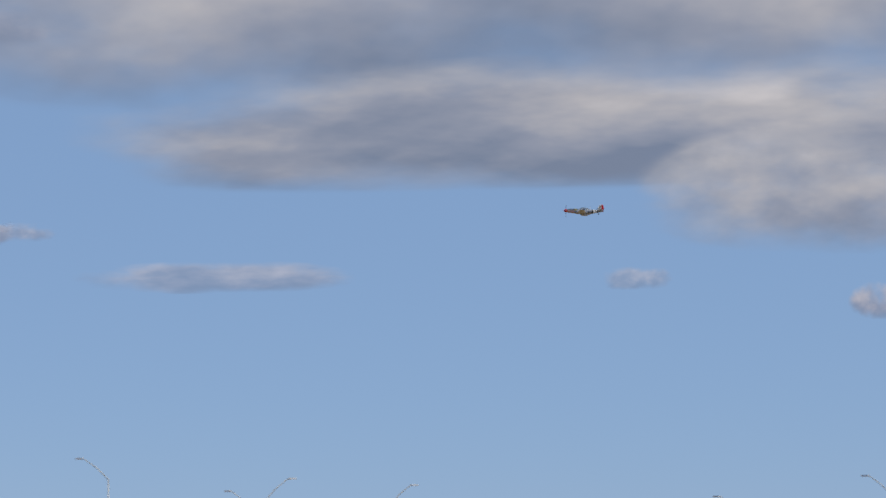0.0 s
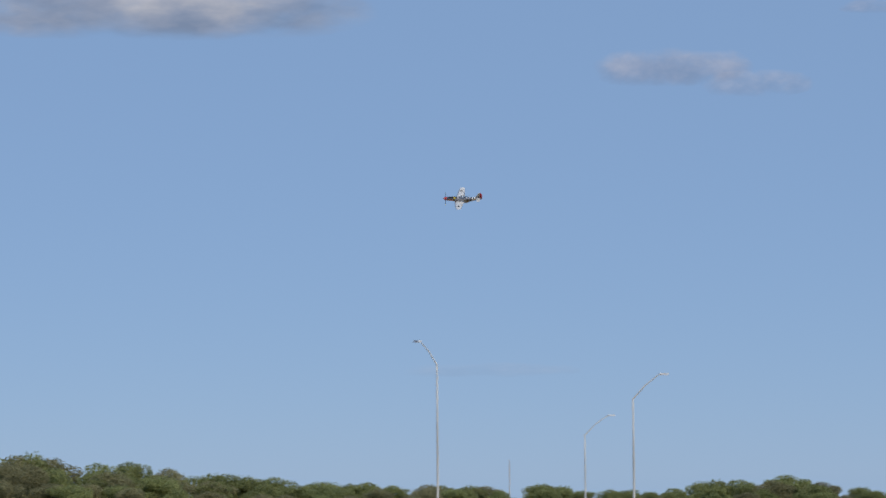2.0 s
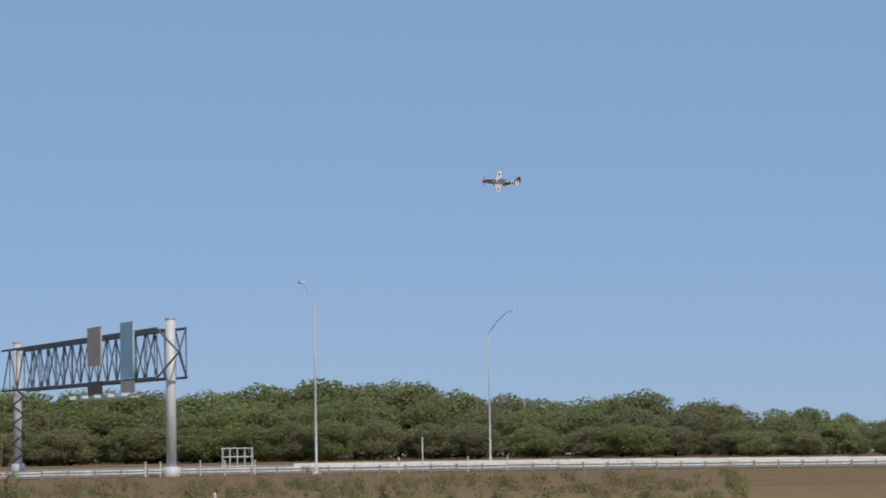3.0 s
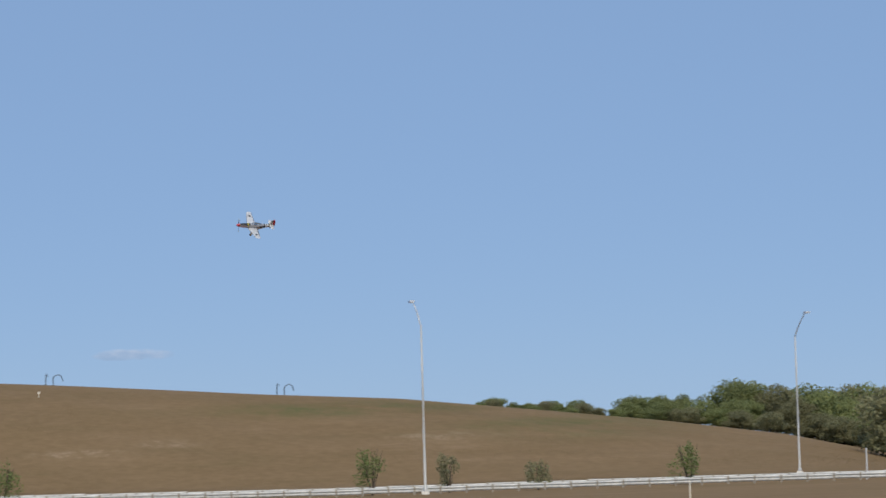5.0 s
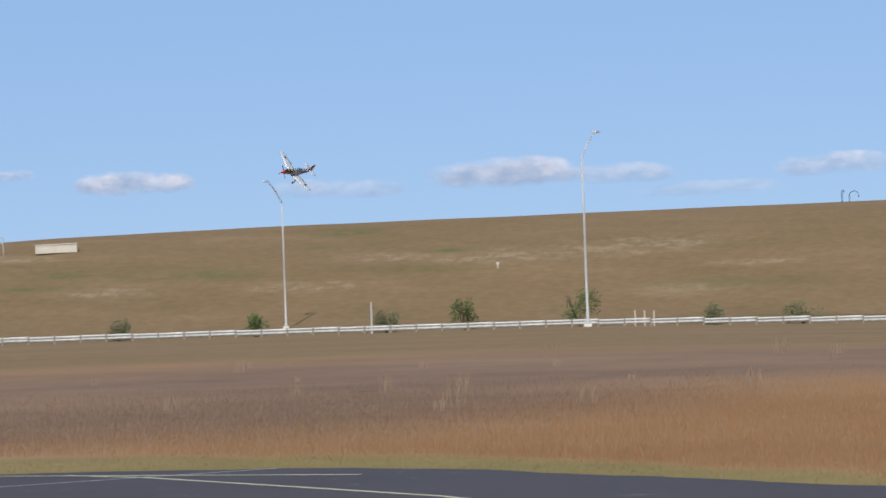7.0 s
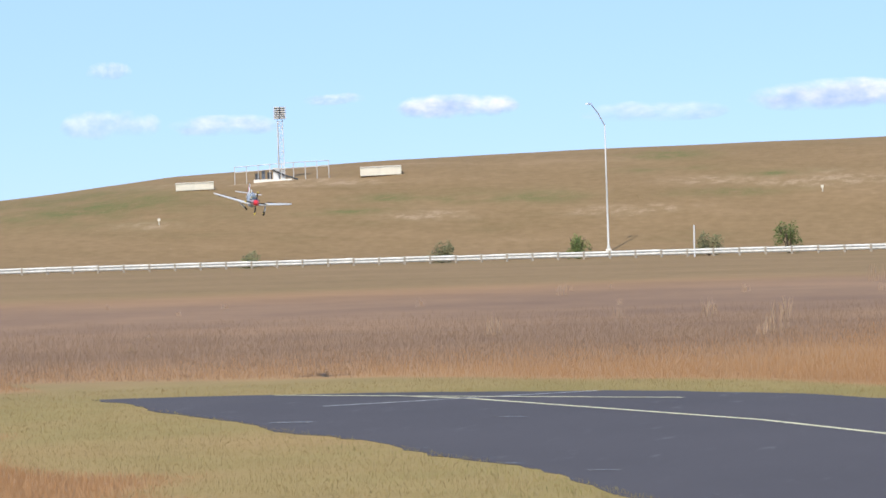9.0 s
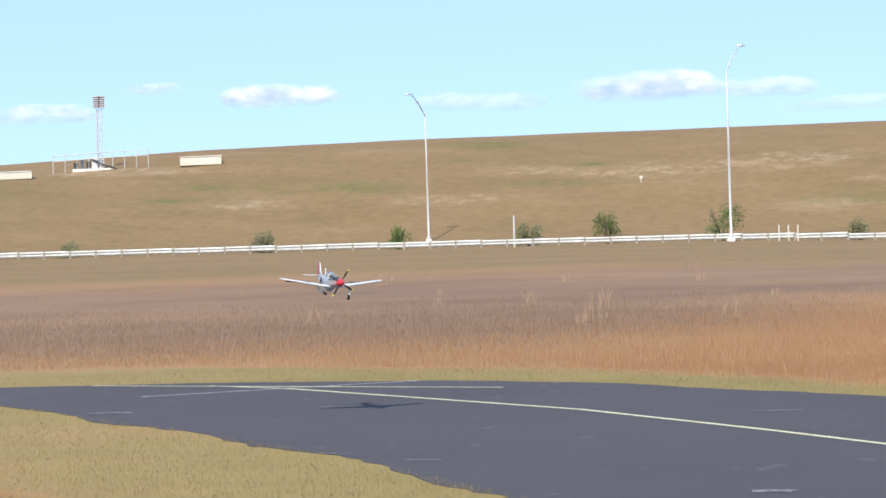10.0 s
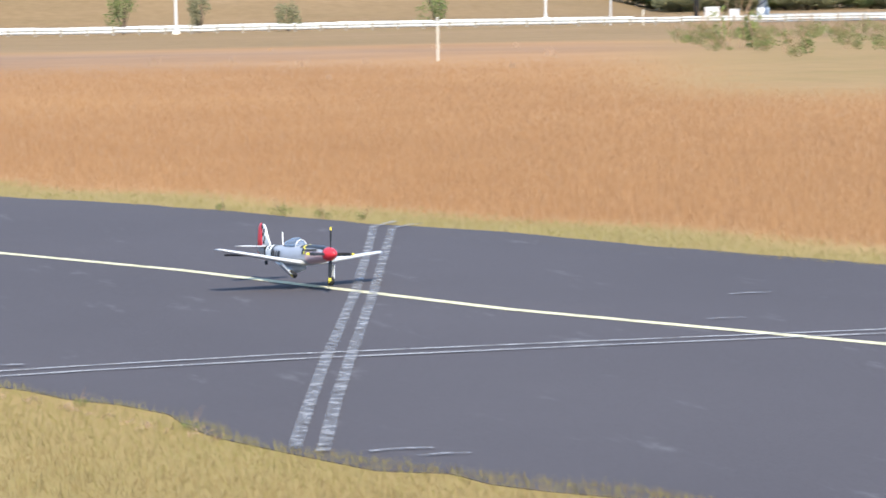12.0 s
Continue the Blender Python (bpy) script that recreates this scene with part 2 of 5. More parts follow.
def zones(x, y):
    """How much of tall brown grass, of the dull purple-brown stand and of hill grass grows at a place."""
    r = np.hypot(x, y)
    az = np.degrees(np.arctan2(x, y))
    df = away(x, y, FAR_EDGE)
    dn = -away(x, y, NEAR_EDGE)
    verge = np.interp(az, [-40, -25, -12, 0, 15], [8.0, 4.2, 1.2, 0.65, 0.5]) + 0.25 * wobble(x, y, 1.1)
    tall = smooth(0, 1.2, df - verge) * (df > 0) * smooth(140, 108, r + 9 * wobble(x, y, 0.09))
    tall = tall * (1 - 0.75 * smooth(17, 23, az) * smooth(44, 60, r))
    patch = smooth(0, 1.6, dn - 2.9 + 0.6 * wobble(x, y, 1.3)) * smooth(-5.0, -8.5, x)
    start = np.interp(az, [-28, -15, -7, 3, 18], [33, 37, 50, 64, 74])
    dull = 0.9 * smooth(0, 34, r - start + 5 * wobble(x, y, 0.12)) * smooth(128, 100, r + 7 * wobble(x, y, 0.08))
    dull = dull * smooth(24, 17, az)
    hill = smooth(0.50, 0.62, r / np.interp(az, AZ_RAIL, R_RAIL) + 0.04 * wobble(x, y, 0.1)) * (1 - dull)
    hill = np.maximum(hill, 0.5 * smooth(17, 23, az) * smooth(42, 58, r + 3 * wobble(x, y, 0.2)) * (az < 100))
    return np.clip(tall + patch, 0, 1), dull, hill


def ground_material():
    m, nt, b = tree_of("field ground", 0.95, 0, 0.1)

    def attr(n):
        a = nt.nodes.new("ShaderNodeAttribute")
        a.attribute_name = n
        return a.outputs["Fac"]
    fine, mid, big = noise_node(nt, 9, 5, 0.7), noise_node(nt, 0.9, 4), noise_node(nt, 0.12, 4)
    strip = noise_node(nt, 0.05, 5, 0.65, stretch=(1, 2.2, 1))
    mown = mix(nt, 0.5, ramp(nt, mid, [(0.3, (0.205, 0.153, 0.057)), (0.7, (0.272, 0.2, 0.082))]), ramp(nt, big, [(0.35, (0.18, 0.15, 0.050)), (0.5, (0.245, 0.185, 0.072)), (0.68, (0.32, 0.2, 0.092))]))
    tall = mix(nt, 0.25, ramp(nt, noise_node(nt, 0.055, 5, 0.62), [(0.34, (0.27, 0.145, 0.066)), (0.66, (0.365, 0.212, 0.100))]), ramp(nt, mid, [(0.3, (0.26, 0.140, 0.064)), (0.7, (0.355, 0.205, 0.098))]))
    dull = mix(nt, 0.35, ramp(nt, noise_node(nt, 0.055, 5, 0.62), [(0.34, (0.140, 0.089, 0.063)), (0.66, (0.265, 0.165, 0.101))]), ramp(nt, mid, [(0.3, (0.16, 0.104, 0.071)), (0.7, (0.23, 0.147, 0.094))]))
    hill = mix(nt, 0.5, ramp(nt, strip, [(0.28, (0.139, 0.103, 0.042)), (0.42, (0.191, 0.124, 0.059)), (0.6, (0.227, 0.146, 0.074)), (0.74, (0.293, 0.198, 0.116))]),
               ramp(nt, mid, [(0.3, (0.162, 0.106, 0.050)), (0.7, (0.249, 0.167, 0.088))]))
    base = mix(nt, attr("stand"), mown, tall)
    base = mix(nt, attr("dull"), base, dull)
    base = mix(nt, attr("hillside"), base, hill)
    grit = noise_node(nt, 0.5, 6, 0.75, stretch=(1, 0.7, 1))

    def broken(n, lo=0.46, hi=0.60):
        f = nt.nodes.new("ShaderNodeMath")
        f.operation = "MULTIPLY"
        nt.links.new(attr(n), f.inputs[0])
        nt.links.new(ramp(nt, grit, [(lo, (0.12, 0.12, 0.12)), (hi, (1, 1, 1))]), f.inputs[1])
        return f.outputs[0]
    base = mix(nt, broken("pale"), base, ramp(nt, fine, [(0.3, (0.42, 0.29, 0.18)), (0.7, (0.72, 0.58, 0.43))]))
    base = mix(nt, broken("green", 0.36, 0.54), base, ramp(nt, fine, [(0.3, (0.085, 0.09, 0.030)), (0.7, (0.155, 0.145, 0.055))]))
    nt.links.new(base, b.inputs["Base Color"])
    bump(nt, b, fine, 0.25, 0.02)
    return m


# bare and green patches on the hill: bearing, angle of sight, half width and height in degrees
PALE = [(-10.3, 0.91, 0.8, 0.05), (-10.0, 0.96, 1.3, 0.09), (-12.9, 0.78, 1.0, 0.08), (-11.6, 0.85, 1.6, 0.10), (-15.2, 0.86, 0.7, 0.06), (-8.9, 0.04, 0.8, 0.06), (-16.6, 0.3, 0.9, 0.08), (-20.8, 0.32, 0.7, 0.07), (-7.6, 0.5, 0.6, 0.04), (2.6, 0.05, 0.6, 0.05), (-26.6, 0.3, 0.5, 0.05), (9.8, 0.2, 0.8, 0.06), (-23.8, 1.06, 2.0, 0.05), (-3.2, 0.3, 0.5, 0.04), (4.2, 0.2, 0.4, 0.05)]
GREEN = [(-19.8, 0.66, 1.7, 0.11), (-18.6, 0.64, 0.8, 0.13), (-21.6, 0.70, 0.9, 0.07), (-22.4, 0.45, 0.9, 0.06), (-15.9, 1.1, 0.9, 0.06), (-27.8, 0.70, 2.2, 0.34), (8.0, 0.82, 2.6, 0.14), (-8.4, 0.1, 1.2, 0.1), (-16.0, 1.38, 0.8, 0.08), (-14.9, 0.6, 1.1, 0.07), (12.5, 0.35, 1.8, 0.2), (-13.8, 0.95, 0.8, 0.05)]


def build_ground():
    az = np.radians(np.concatenate([np.arange(-40, 80, 0.3), np.linspace(80, 320, 81)[:-1]]))
    r = np.concatenate([[0.0], 1.5 * 1.017 ** np.arange(0, 475)])
    r = np.sort(np.concatenate([r[r < 4400], np.arange(264.3, 356, 1.1)]))
    R, A = np.meshgrid(r, az, indexing="ij")
    X, Y = R * np.sin(A), R * np.cos(A)
    Z = height(X, Y)
    n, k = R.shape
    idx = np.arange(n * k).reshape(n, k)
    a, b2 = idx[:-1], idx[1:]
    quads = np.stack([a, np.roll(a, -1, 1), np.roll(b2, -1, 1), b2], -1).reshape(-1, 4)
    me = bpy.data.meshes.new("ground")
    me.from_pydata(np.stack([X, Y, Z], -1).reshape(-1, 3), [], quads[:, ::-1])
    s, d, h = zones(X, Y)
    el = np.degrees(np.arctan2(Z - EYE, np.maximum(R, 1)))
    deg = np.degrees(A)
    deg = np.where(deg > 180, deg - 360, deg)
    wob = 0.6 + 0.4 * wobble(X, Y, 0.25) + 0.35 * wobble(X, Y, 0.9)

    def blots(rows, top):
        out = np.zeros_like(R)
        for ca, ce, wa, we in rows:
            q = ((deg - ca) / wa) ** 2 + ((el - ce) / we) ** 2
            out = np.maximum(out, np.exp(-q * 0.9) * wob * 1.15)
        return np.clip(out, 0, top) * (R > 240) * (R < 365)
    for name, v in (("stand", s), ("dull", d), ("hillside", h), ("pale", blots(PALE, 0.27)), ("green", blots(GREEN, 1.0))):
        me.attributes.new(name, "FLOAT", "POINT").data.foreach_set("value", v.reshape(-1).astype(np.float32))
    me.materials.append(ground_material())
    for p in me.polygons:
        p.use_smooth = True
    tagged(new("ground", me), "dry grass field rising to a brown grassy hill", "ground", kind="structure")


build_ground()


def runway_material():
    m, nt, b = tree_of("asphalt", 0.9, 0, 0.12)
    g = ramp(nt, noise_node(nt, 60, 4, 0.7), [(0.3, (0.049, 0.044, 0.049)), (0.7, (0.088, 0.080, 0.086))])
    w = ramp(nt, noise_node(nt, 0.35, 5, 0.6, stretch=(1, 0.6, 1)), [(0.3, (0.059, 0.053, 0.057)), (0.7, (0.078, 0.070, 0.075))])
    scuff = ramp(nt, noise_node(nt, 1.1, 6, 0.7, stretch=(2.4, 0.7, 1)), [(0.60, (0, 0, 0)), (0.82, (0.45, 0.45, 0.45))])
    c = mix(nt, 0.5, g, w)
    c = mix(nt, scuff, c, (0.22, 0.22, 0.225))
    nt.links.new(c, b.inputs["Base Color"])
    bump(nt, b, noise_node(nt, 120, 3), 0.4, 0.004)
    return m


def ragged(line, step, amp, seed):
    """Points along a line, shifted a little to and fro."""
    rnd = random.Random(seed)
    out = []
    for (ax, ay), (bx, by) in zip(line, line[1:]):
        ln = math.hypot(bx - ax, by - ay)
        k = max(1, int(ln / step))
        for i in range(k):
            t = i / k
            o = rnd.uniform(-amp, amp) + amp * 1.5 * math.sin((ax + t * (bx - ax)) * 1.9)
            out.append((ax + t * (bx - ax) - (by - ay) / ln * o, ay + t * (by - ay) + (bx - ax) / ln * o))
    out.append(line[-1])
    return out


def build_runway():
    bm = bmesh.new()
    far, near = ragged(FAR_EDGE, 0.35, 0.05, 1), ragged(NEAR_EDGE, 0.3, 0.07, 2)
    loop = far + near[:0:-1]
    top = [bm.verts.new((x, y, 0.004)) for x, y in loop]
    low = [bm.verts.new((x, y, -0.12)) for x, y in loop]
    bm.faces.new(top)
    for i in range(len(loop)):
        j = (i + 1) % len(loop)
        bm.faces.new((top[i], low[i], low[j], top[j]))
    bmesh.ops.triangulate(bm, faces=[f for f in bm.faces if len(f.verts) > 4])
    bmesh.ops.recalc_face_normals(bm, faces=bm.faces)
    return tagged(part("runway", bm, runway_material()), "dark grey asphalt model-aircraft runway with worn paint", "runway", kind="structure")


runway = build_runway()


def worn_paint(name, colour, cover, scale=5.0):
    """Thin paint with gaps where it has worn off."""
    m, nt, b = tree_of(name, 0.8, 0, 0.2)
    lite = tuple(min(1, c * 1.12) for c in colour)
    nt.links.new(ramp(nt, noise_node(nt, 3), [(0.3, colour), (0.7, lite)]), b.inputs["Base Color"])
    nt.links.new(ramp(nt, noise_node(nt, scale, 5, 0.75), [(0.5 - cover / 2, (0, 0, 0)), (0.85 - cover / 2, (1, 1, 1))]), b.inputs["Alpha"])
    return m


YELLOW_PAINT = worn_paint("faded yellow line paint", (0.50, 0.46, 0.30), 0.72, 7)
WHITE_PAINT = worn_paint("faded white line paint", (0.36, 0.36, 0.36), 0.55)
DUST = worn_paint("pale tyre dust", (0.24, 0.24, 0.25), 0.30, 9)


def stripe(name, pts, width, mat, label, z=0.016):
    bm = bmesh.new()
    rows = []
    for i, (x, y) in enumerate(pts):
        ax, ay = pts[max(i - 1, 0)]
        bx, by = pts[min(i + 1, len(pts) - 1)]
        ln = math.hypot(bx - ax, by - ay)
        nx, ny = -(by - ay) / ln * width / 2, (bx - ax) / ln * width / 2
        rows.append((bm.verts.new((x + nx, y + ny, z - 0.008)), bm.verts.new((x - nx, y - ny, z - 0.008))))
    for a, b in zip(rows, rows[1:]):
        bm.faces.new((a[0], a[1], b[1], b[0]))
    bmesh.ops.recalc_face_normals(bm, faces=bm.faces)
    for f in bm.faces:
        if f.normal.z < 0:
            f.normal_flip()
    return tagged(part(name, bm, mat, runway), label)


stripe("centre_line", [(-15.4, 36.3 + 2.3), (-13.8, 37.7), (-11.2, 35.5), (-8.4, 33.1), (-5.5, 29.8), (-2.3, 25.9), (0.0, 22.8), (1.52, 20.8), (2.85, 18.5), (4.42, 15.1), (5.95, 12.6), (11, 3.6), (19, -10)], 0.10, YELLOW_PAINT, "faded yellow centre line")
stripe("cross_line", [(-17.4, 38.9), (-14, 38.15), (-10.6, 37.4)], 0.10, YELLOW_PAINT, "faded yellow cross line", 0.020)
stripe("white_line", [(-15.5, 36.3), (-14.0, 37.7), (-12.4, 39.2)], 0.10, WHITE_PAINT, "worn white line", 0.018)
stripe("white_line", [(0.72, 13.19), (1.4, 13.28), (2.6, 13.36), (4.4, 13.3), (6.4, 13.2)], 0.03, WHITE_PAINT, "worn white line", 0.020)
stripe("white_line", [(0.76, 12.99), (1.4, 13.07), (2.6, 13.14), (4.4, 13.1), (6.4, 13.02)], 0.03, WHITE_PAINT, "worn white line", 0.020)
stripe("tyre_track", [(1.94, 10.04), (2.33, 11.5), (2.73, 12.96), (3.69, 16.35), (4.69, 20.1), (5.08, 21.6), (5.4, 22.1)], 0.065, DUST, "pale dusty tyre track", 0.024)
stripe("tyre_track", [(2.05, 9.93), (2.44, 11.4), (2.86, 12.92), (3.81, 16.31), (4.83, 20.05), (5.2, 21.4), (5.55, 21.8)], 0.065, DUST, "pale dusty tyre track", 0.024)
for i, (x, y, ln, w) in enumerate([(-11.9, 33.9, 0.8, 0.12), (-5.9, 32.6, 0.9, 0.14), (-4.3, 23.4, 0.6, 0.3), (-14.6, 33.2, 1.0, 0.25), (-4.9, 22.3, 0.5, 0.12), (2.4, 9.9, 0.5, 0.06), (2.55, 9.7, 0.4, 0.05), (5.55, 14.1, 0.4, 0.07), (-1.2, 16.1, 0.6, 0.07), (-3.1, 19.3, 0.8, 0.10), (6.2, 15.4, 0.5, 0.08), (-8.3, 26.4, 0.6, 0.1)]):
    ln, w = ln * 0.6, w * 0.8
    stripe("scuff", [(x - ln / 2, y - 0.1 * ln), (x, y), (x + ln / 2, y - 0.03)], w, DUST, "pale scuff on the asphalt", 0.022)
# pale grit where the asphalt crumbles at its near edge
rnd = random.Random(21)
for i in range(26):
    (ax, ay), (bx, by) = NEAR_EDGE[1 + i % 8], NEAR_EDGE[2 + i % 8]
    t, o, ln = rnd.random(), rnd.uniform(0.05, 0.6) ** 1.4, rnd.uniform(0.05, 0.22)
    x, y = ax + (bx - ax) * t + o, ay + (by - ay) * t + o * 0.6
    stripe("scuff", [(x - ln / 2, y + rnd.uniform(-0.03, 0.06)), (x, y), (x + ln / 2, y + rnd.uniform(-0.06, 0.03))], rnd.uniform(0.02, 0.07), DUST, "pale crumbled grit on the asphalt", 0.0225 + 0.0004 * i)


# ---------------------------------------------------------------- road edge
def rail_at(az, extra=0.0):
    r = float(np.interp(az, AZ_RAIL, R_RAIL)) + extra
    x, y = polar(az, r)
    return Vector((x, y, ground_z(x, y)))


def placed(name, me, m, parent):
    ob = new(name, me)
    ob.parent = parent
    ob.matrix_basis = m
    return ob


def beam_mesh(length):
    """A corrugated rail beam, along x."""
    k = 1.3
    prof = [(0.0, -0.155), (0.03, -0.15), (0.075, -0.10), (0.075, -0.06), (0.02, -0.02), (0.02, 0.02), (0.075, 0.06), (0.075, 0.10), (0.03, 0.15), (0.0, 0.155)]
    prof = [(y, z * k) for y, z in prof]
    prof = prof + [(y - 0.012, z) for y, z in prof[::-1]]
    vs = [(x, -y, z) for x in (-length / 2, length / 2) for y, z in prof]
    n = len(prof)
    fs = [(k, (k + 1) % n, n + (k + 1) % n, n + k) for k in range(n)]
    return mesh_of("beam", vs, fs, RAIL)


def post_mesh(top):
    bm = bmesh.new()
    box(bm, -0.075, -0.09, -0.4, 0.075, 0.14, top + 0.07)
    bmesh.ops.bevel(bm, geom=bm.edges[:], offset=0.008, segments=1)
    me = bpy.data.meshes.new("post")
    bm.to_mesh(me)
    bm.free()
    me.materials.append(WOOD)
    return me


def guardrail(az0, az1, extra, label, top=0.52, every=1.905):
    rail = tagged(new("guardrail"), label, "guardrail", "roadside rails")
    bm_me, po_me = beam_mesh(every * 2 + 0.05), post_mesh(top)
    az, i, last = az0, 0, None
    while az < az1:
        p = rail_at(az, extra)
        q = rail_at(az + 0.2, extra)
        yaw = math.degrees(math.atan2(q.y - p.y, q.x - p.x))
        placed("post", po_me, pose(p.x, p.y, p.z, 0, 0, yaw), rail)
        if i % 2 == 0:
            placed("beam", bm_me, pose(p.x, p.y, p.z + top - 0.17 + 0.012 * math.sin(i * 1.7), 0, 0.15 * math.sin(i), yaw), rail)
        step = (q - p).length
        az += every / step * 0.2
        i += 1
    return rail


guardrail(-38, 47, 0.0, "galvanised corrugated steel guardrail on short posts along the road")
guardrail(-4, 19, 9.0, "galvanised steel guardrail on the far side of the road")


def road_sheet():
    az = np.arange(21, 95, 0.5)
    vs, fs = [], []
    for a in az:
        for e in (1.2, 22, 46, 56):
            p = rail_at(float(a), e)
            vs.append((p.x, p.y, p.z + 0.05))
    for i in range(len(az) - 1):
        for k in range(3):
            j = i * 4 + k
            fs.append((j, j + 1, j + 5, j + 4))
    ob = new("road", mesh_of("road", vs, fs, plain("worn road asphalt", (0.27, 0.26, 0.235), 0.9, 0, 0.15, 0.4, 0.2)))
    tagged(ob, "worn grey road behind the guardrail", "road", kind="structure")


road_sheet()


def parapet():
    """The pale concrete wall at the road's edge, in cast lengths."""
    wall = tagged(new("concrete_parapet"), "pale concrete road parapet in cast lengths", "parapet", kind="structure")
    prof = [(-0.28, 0), (-0.2, 0.12), (-0.1, 0.35), (-0.09, 1.0), (0.09, 1.0), (0.12, 0.3), (0.28, 0)]
    L = 4.0
    vs = [(x, y, z) for x in (-L / 2 + 0.012, L / 2 - 0.012) for y, z in prof]
    n = len(prof)
    me = mesh_of("parapet_length", vs, [(k, n + k, n + (k + 1) % n, (k + 1) % n) for k in range(n)] + [tuple(range(n)), tuple(range(2 * n - 1, n - 1, -1))], CONCRETE)
    az = 27.4
    while az < 62:
        p, q = rail_at(az, 9), rail_at(az + 0.2, 9)
        yaw = math.degrees(math.atan2(q.y - p.y, q.x - p.x))
        placed("parapet_length", me, pose(p.x, p.y, p.z - 0.3, 0, 0, yaw), wall)
        az += L / (q - p).length * 0.2


parapet()


def lamp_post(az, r, height_m, side, depth, group, label):
    """A roadside lamp: tapered pole, slanting arm, flat lamp head. side, depth: the arm's reach across and away, metres."""
    x, y = polar(az, r)
    z = ground_z(x, y)
    th = tagged(new("street_lamp"), label, "street lamp", group)
    th.matrix_basis = pose(x, y, z, 0, 0, -az)
    rise = 1.9
    knee = height_m - rise
    bm = bmesh.new()
    tube(bm, [(0, 0, -0.3), (0, 0, 0.45), (0, 0, 0.5), (0, 0, knee * 0.5), (0, 0, knee)], [0.16, 0.16, 0.095, 0.08, 0.06], 10)
    part("pole", bm, POLE, th, smooth=True)
    bm = bmesh.new()
    box(bm, -0.28, -0.28, -0.3, 0.28, 0.28, 0.22)
    bmesh.ops.bevel(bm, geom=bm.edges[:], offset=0.03, segments=1)
    part("footing", bm, CONCRETE, th, "pale concrete footing")
    bm = bmesh.new()
    tube(bm, [(0, 0, knee - 0.5), (0.02 * side, 0.02 * depth, knee), (side * 0.45, depth * 0.45, knee + rise * 0.55), (side * 0.9, depth * 0.9, height_m - 0.08), (side, depth, height_m)], [0.055, 0.055, 0.05, 0.042, 0.038], 8)
    part("arm", bm, POLE, th, smooth=True)
    bm = bmesh.new()
    d = Vector((side, depth, 0)).normalized()
    m = Matrix.Translation((side, depth, height_m)) @ Matrix.Rotation(math.atan2(d.y, d.x), 4, "Z")
    box(bm, -0.1, -0.17, -0.07, 0.62, 0.17, 0.09, m)
    bmesh.ops.bevel(bm, geom=bm.edges[:], offset=0.05, segments=2)
    part("lamp_head", bm, LAMPHEAD, th, "flat grey lamp head")


NEARSIDE = "tall pale steel street lamp with a slanting arm by the guardrail"
FARSIDE = "tall pale steel street lamp on the far side of the road"
for az, r, h, s in [(-11.12, 205.6, 14.2, 1.0), (9.42, 207.3, 14.2, -0.6), (27.34, 208.5, 14.2, -0.85), (43.45, 222.5, 14.2, -1.4)]:
    lamp_post(az, r - 0.8, h, s, math.sqrt(2.4 ** 2 - s * s), "road lamps", NEARSIDE)
for az, r, h, s in [(-17.23, 268, 13.9, -1.3), (0.0, 262, 14.2, 0.25), (16.96, 254, 14.2, 1.0), (30.86, 262, 13.9, 1.9)]:
    lamp_post(az, r, h, s, -math.sqrt(2.4 ** 2 - s * s), "road lamps", FARSIDE)
for az, r, top, s in [(46.43, 280, 8.2, 2.4), (47.41, 222, 10.2, 2.2), (52.9, 300, 7.8, 2.4), (54.04, 266, 9.3, -2.2), (60.76, 262, 11.5, -2.4), (63.65, 280, 8.7, -2.2), (63.9, 256, 9.2, 2.2), (66.4, 272, 8.8, 2.2), (73.5, 280, 7.3, -2.2), (76.5, 262, 8.6, -2.2)]:
    x, y = polar(az, r)
    lamp_post(az, r, top - ground_z(x, y), s, 0.8, "ramp lamps", "pale steel street lamp on the distant ramp")


def slim_post(name, az, r, h, rad, mat, label, cat, group=""):
    x, y = polar(az, r)
    bm = bmesh.new()
    tube(bm, [(0, 0, -0.2), (0, 0, h * 0.6), (0, 0, h - rad), (0, 0, h)], [rad, rad, rad, rad * 0.5], 8)
    ob = tagged(part(name, bm, mat), label, cat, group)
    ob.matrix_basis = pose(x, y, ground_z(x, y), random.uniform(-1, 1), random.uniform(-1, 1), 0)
    return ob


slim_post("marker_post", -15.5, 204, 2.3, 0.06, WHITE_METAL, "slim white marker post at the guardrail", "post")
for a in (-10.16, -9.97, -9.78):
    slim_post("stake", a, 203.6, 1.15, 0.05, BOXPAINT, "short white stake by the guardrail", "stake", "white stakes")
slim_post("fence_post", 14.75, 80, 1.3, 0.028, BOXPAINT, "pale wooden stake in the field", "stake", "field stakes")
slim_post("fence_post", 25.28, 50, 1.35, 0.028, BOXPAINT, "pale wooden stake in the field", "stake", "field stakes")
slim_post("marker_post", 18.29, 209, 2.3, 0.06, WHITE_METAL, "slim white marker post behind the guardrail", "post")
slim_post("marker_post", 29.49, 213, 2.6, 0.06, WHITE_METAL, "slim white marker post by the parapet", "post")
for a, r in ((18.95, 206), (23.9, 207), (24.2, 207), (25.0, 207), (25.5, 207), (26.1, 207.5), (29.0, 209), (30.4, 210), (31.2, 210)):
    slim_post("delineator", a, r - 0.6, 1.15, 0.05, BOXPAINT, "white road delineator at the guardrail", "post", "delineators")
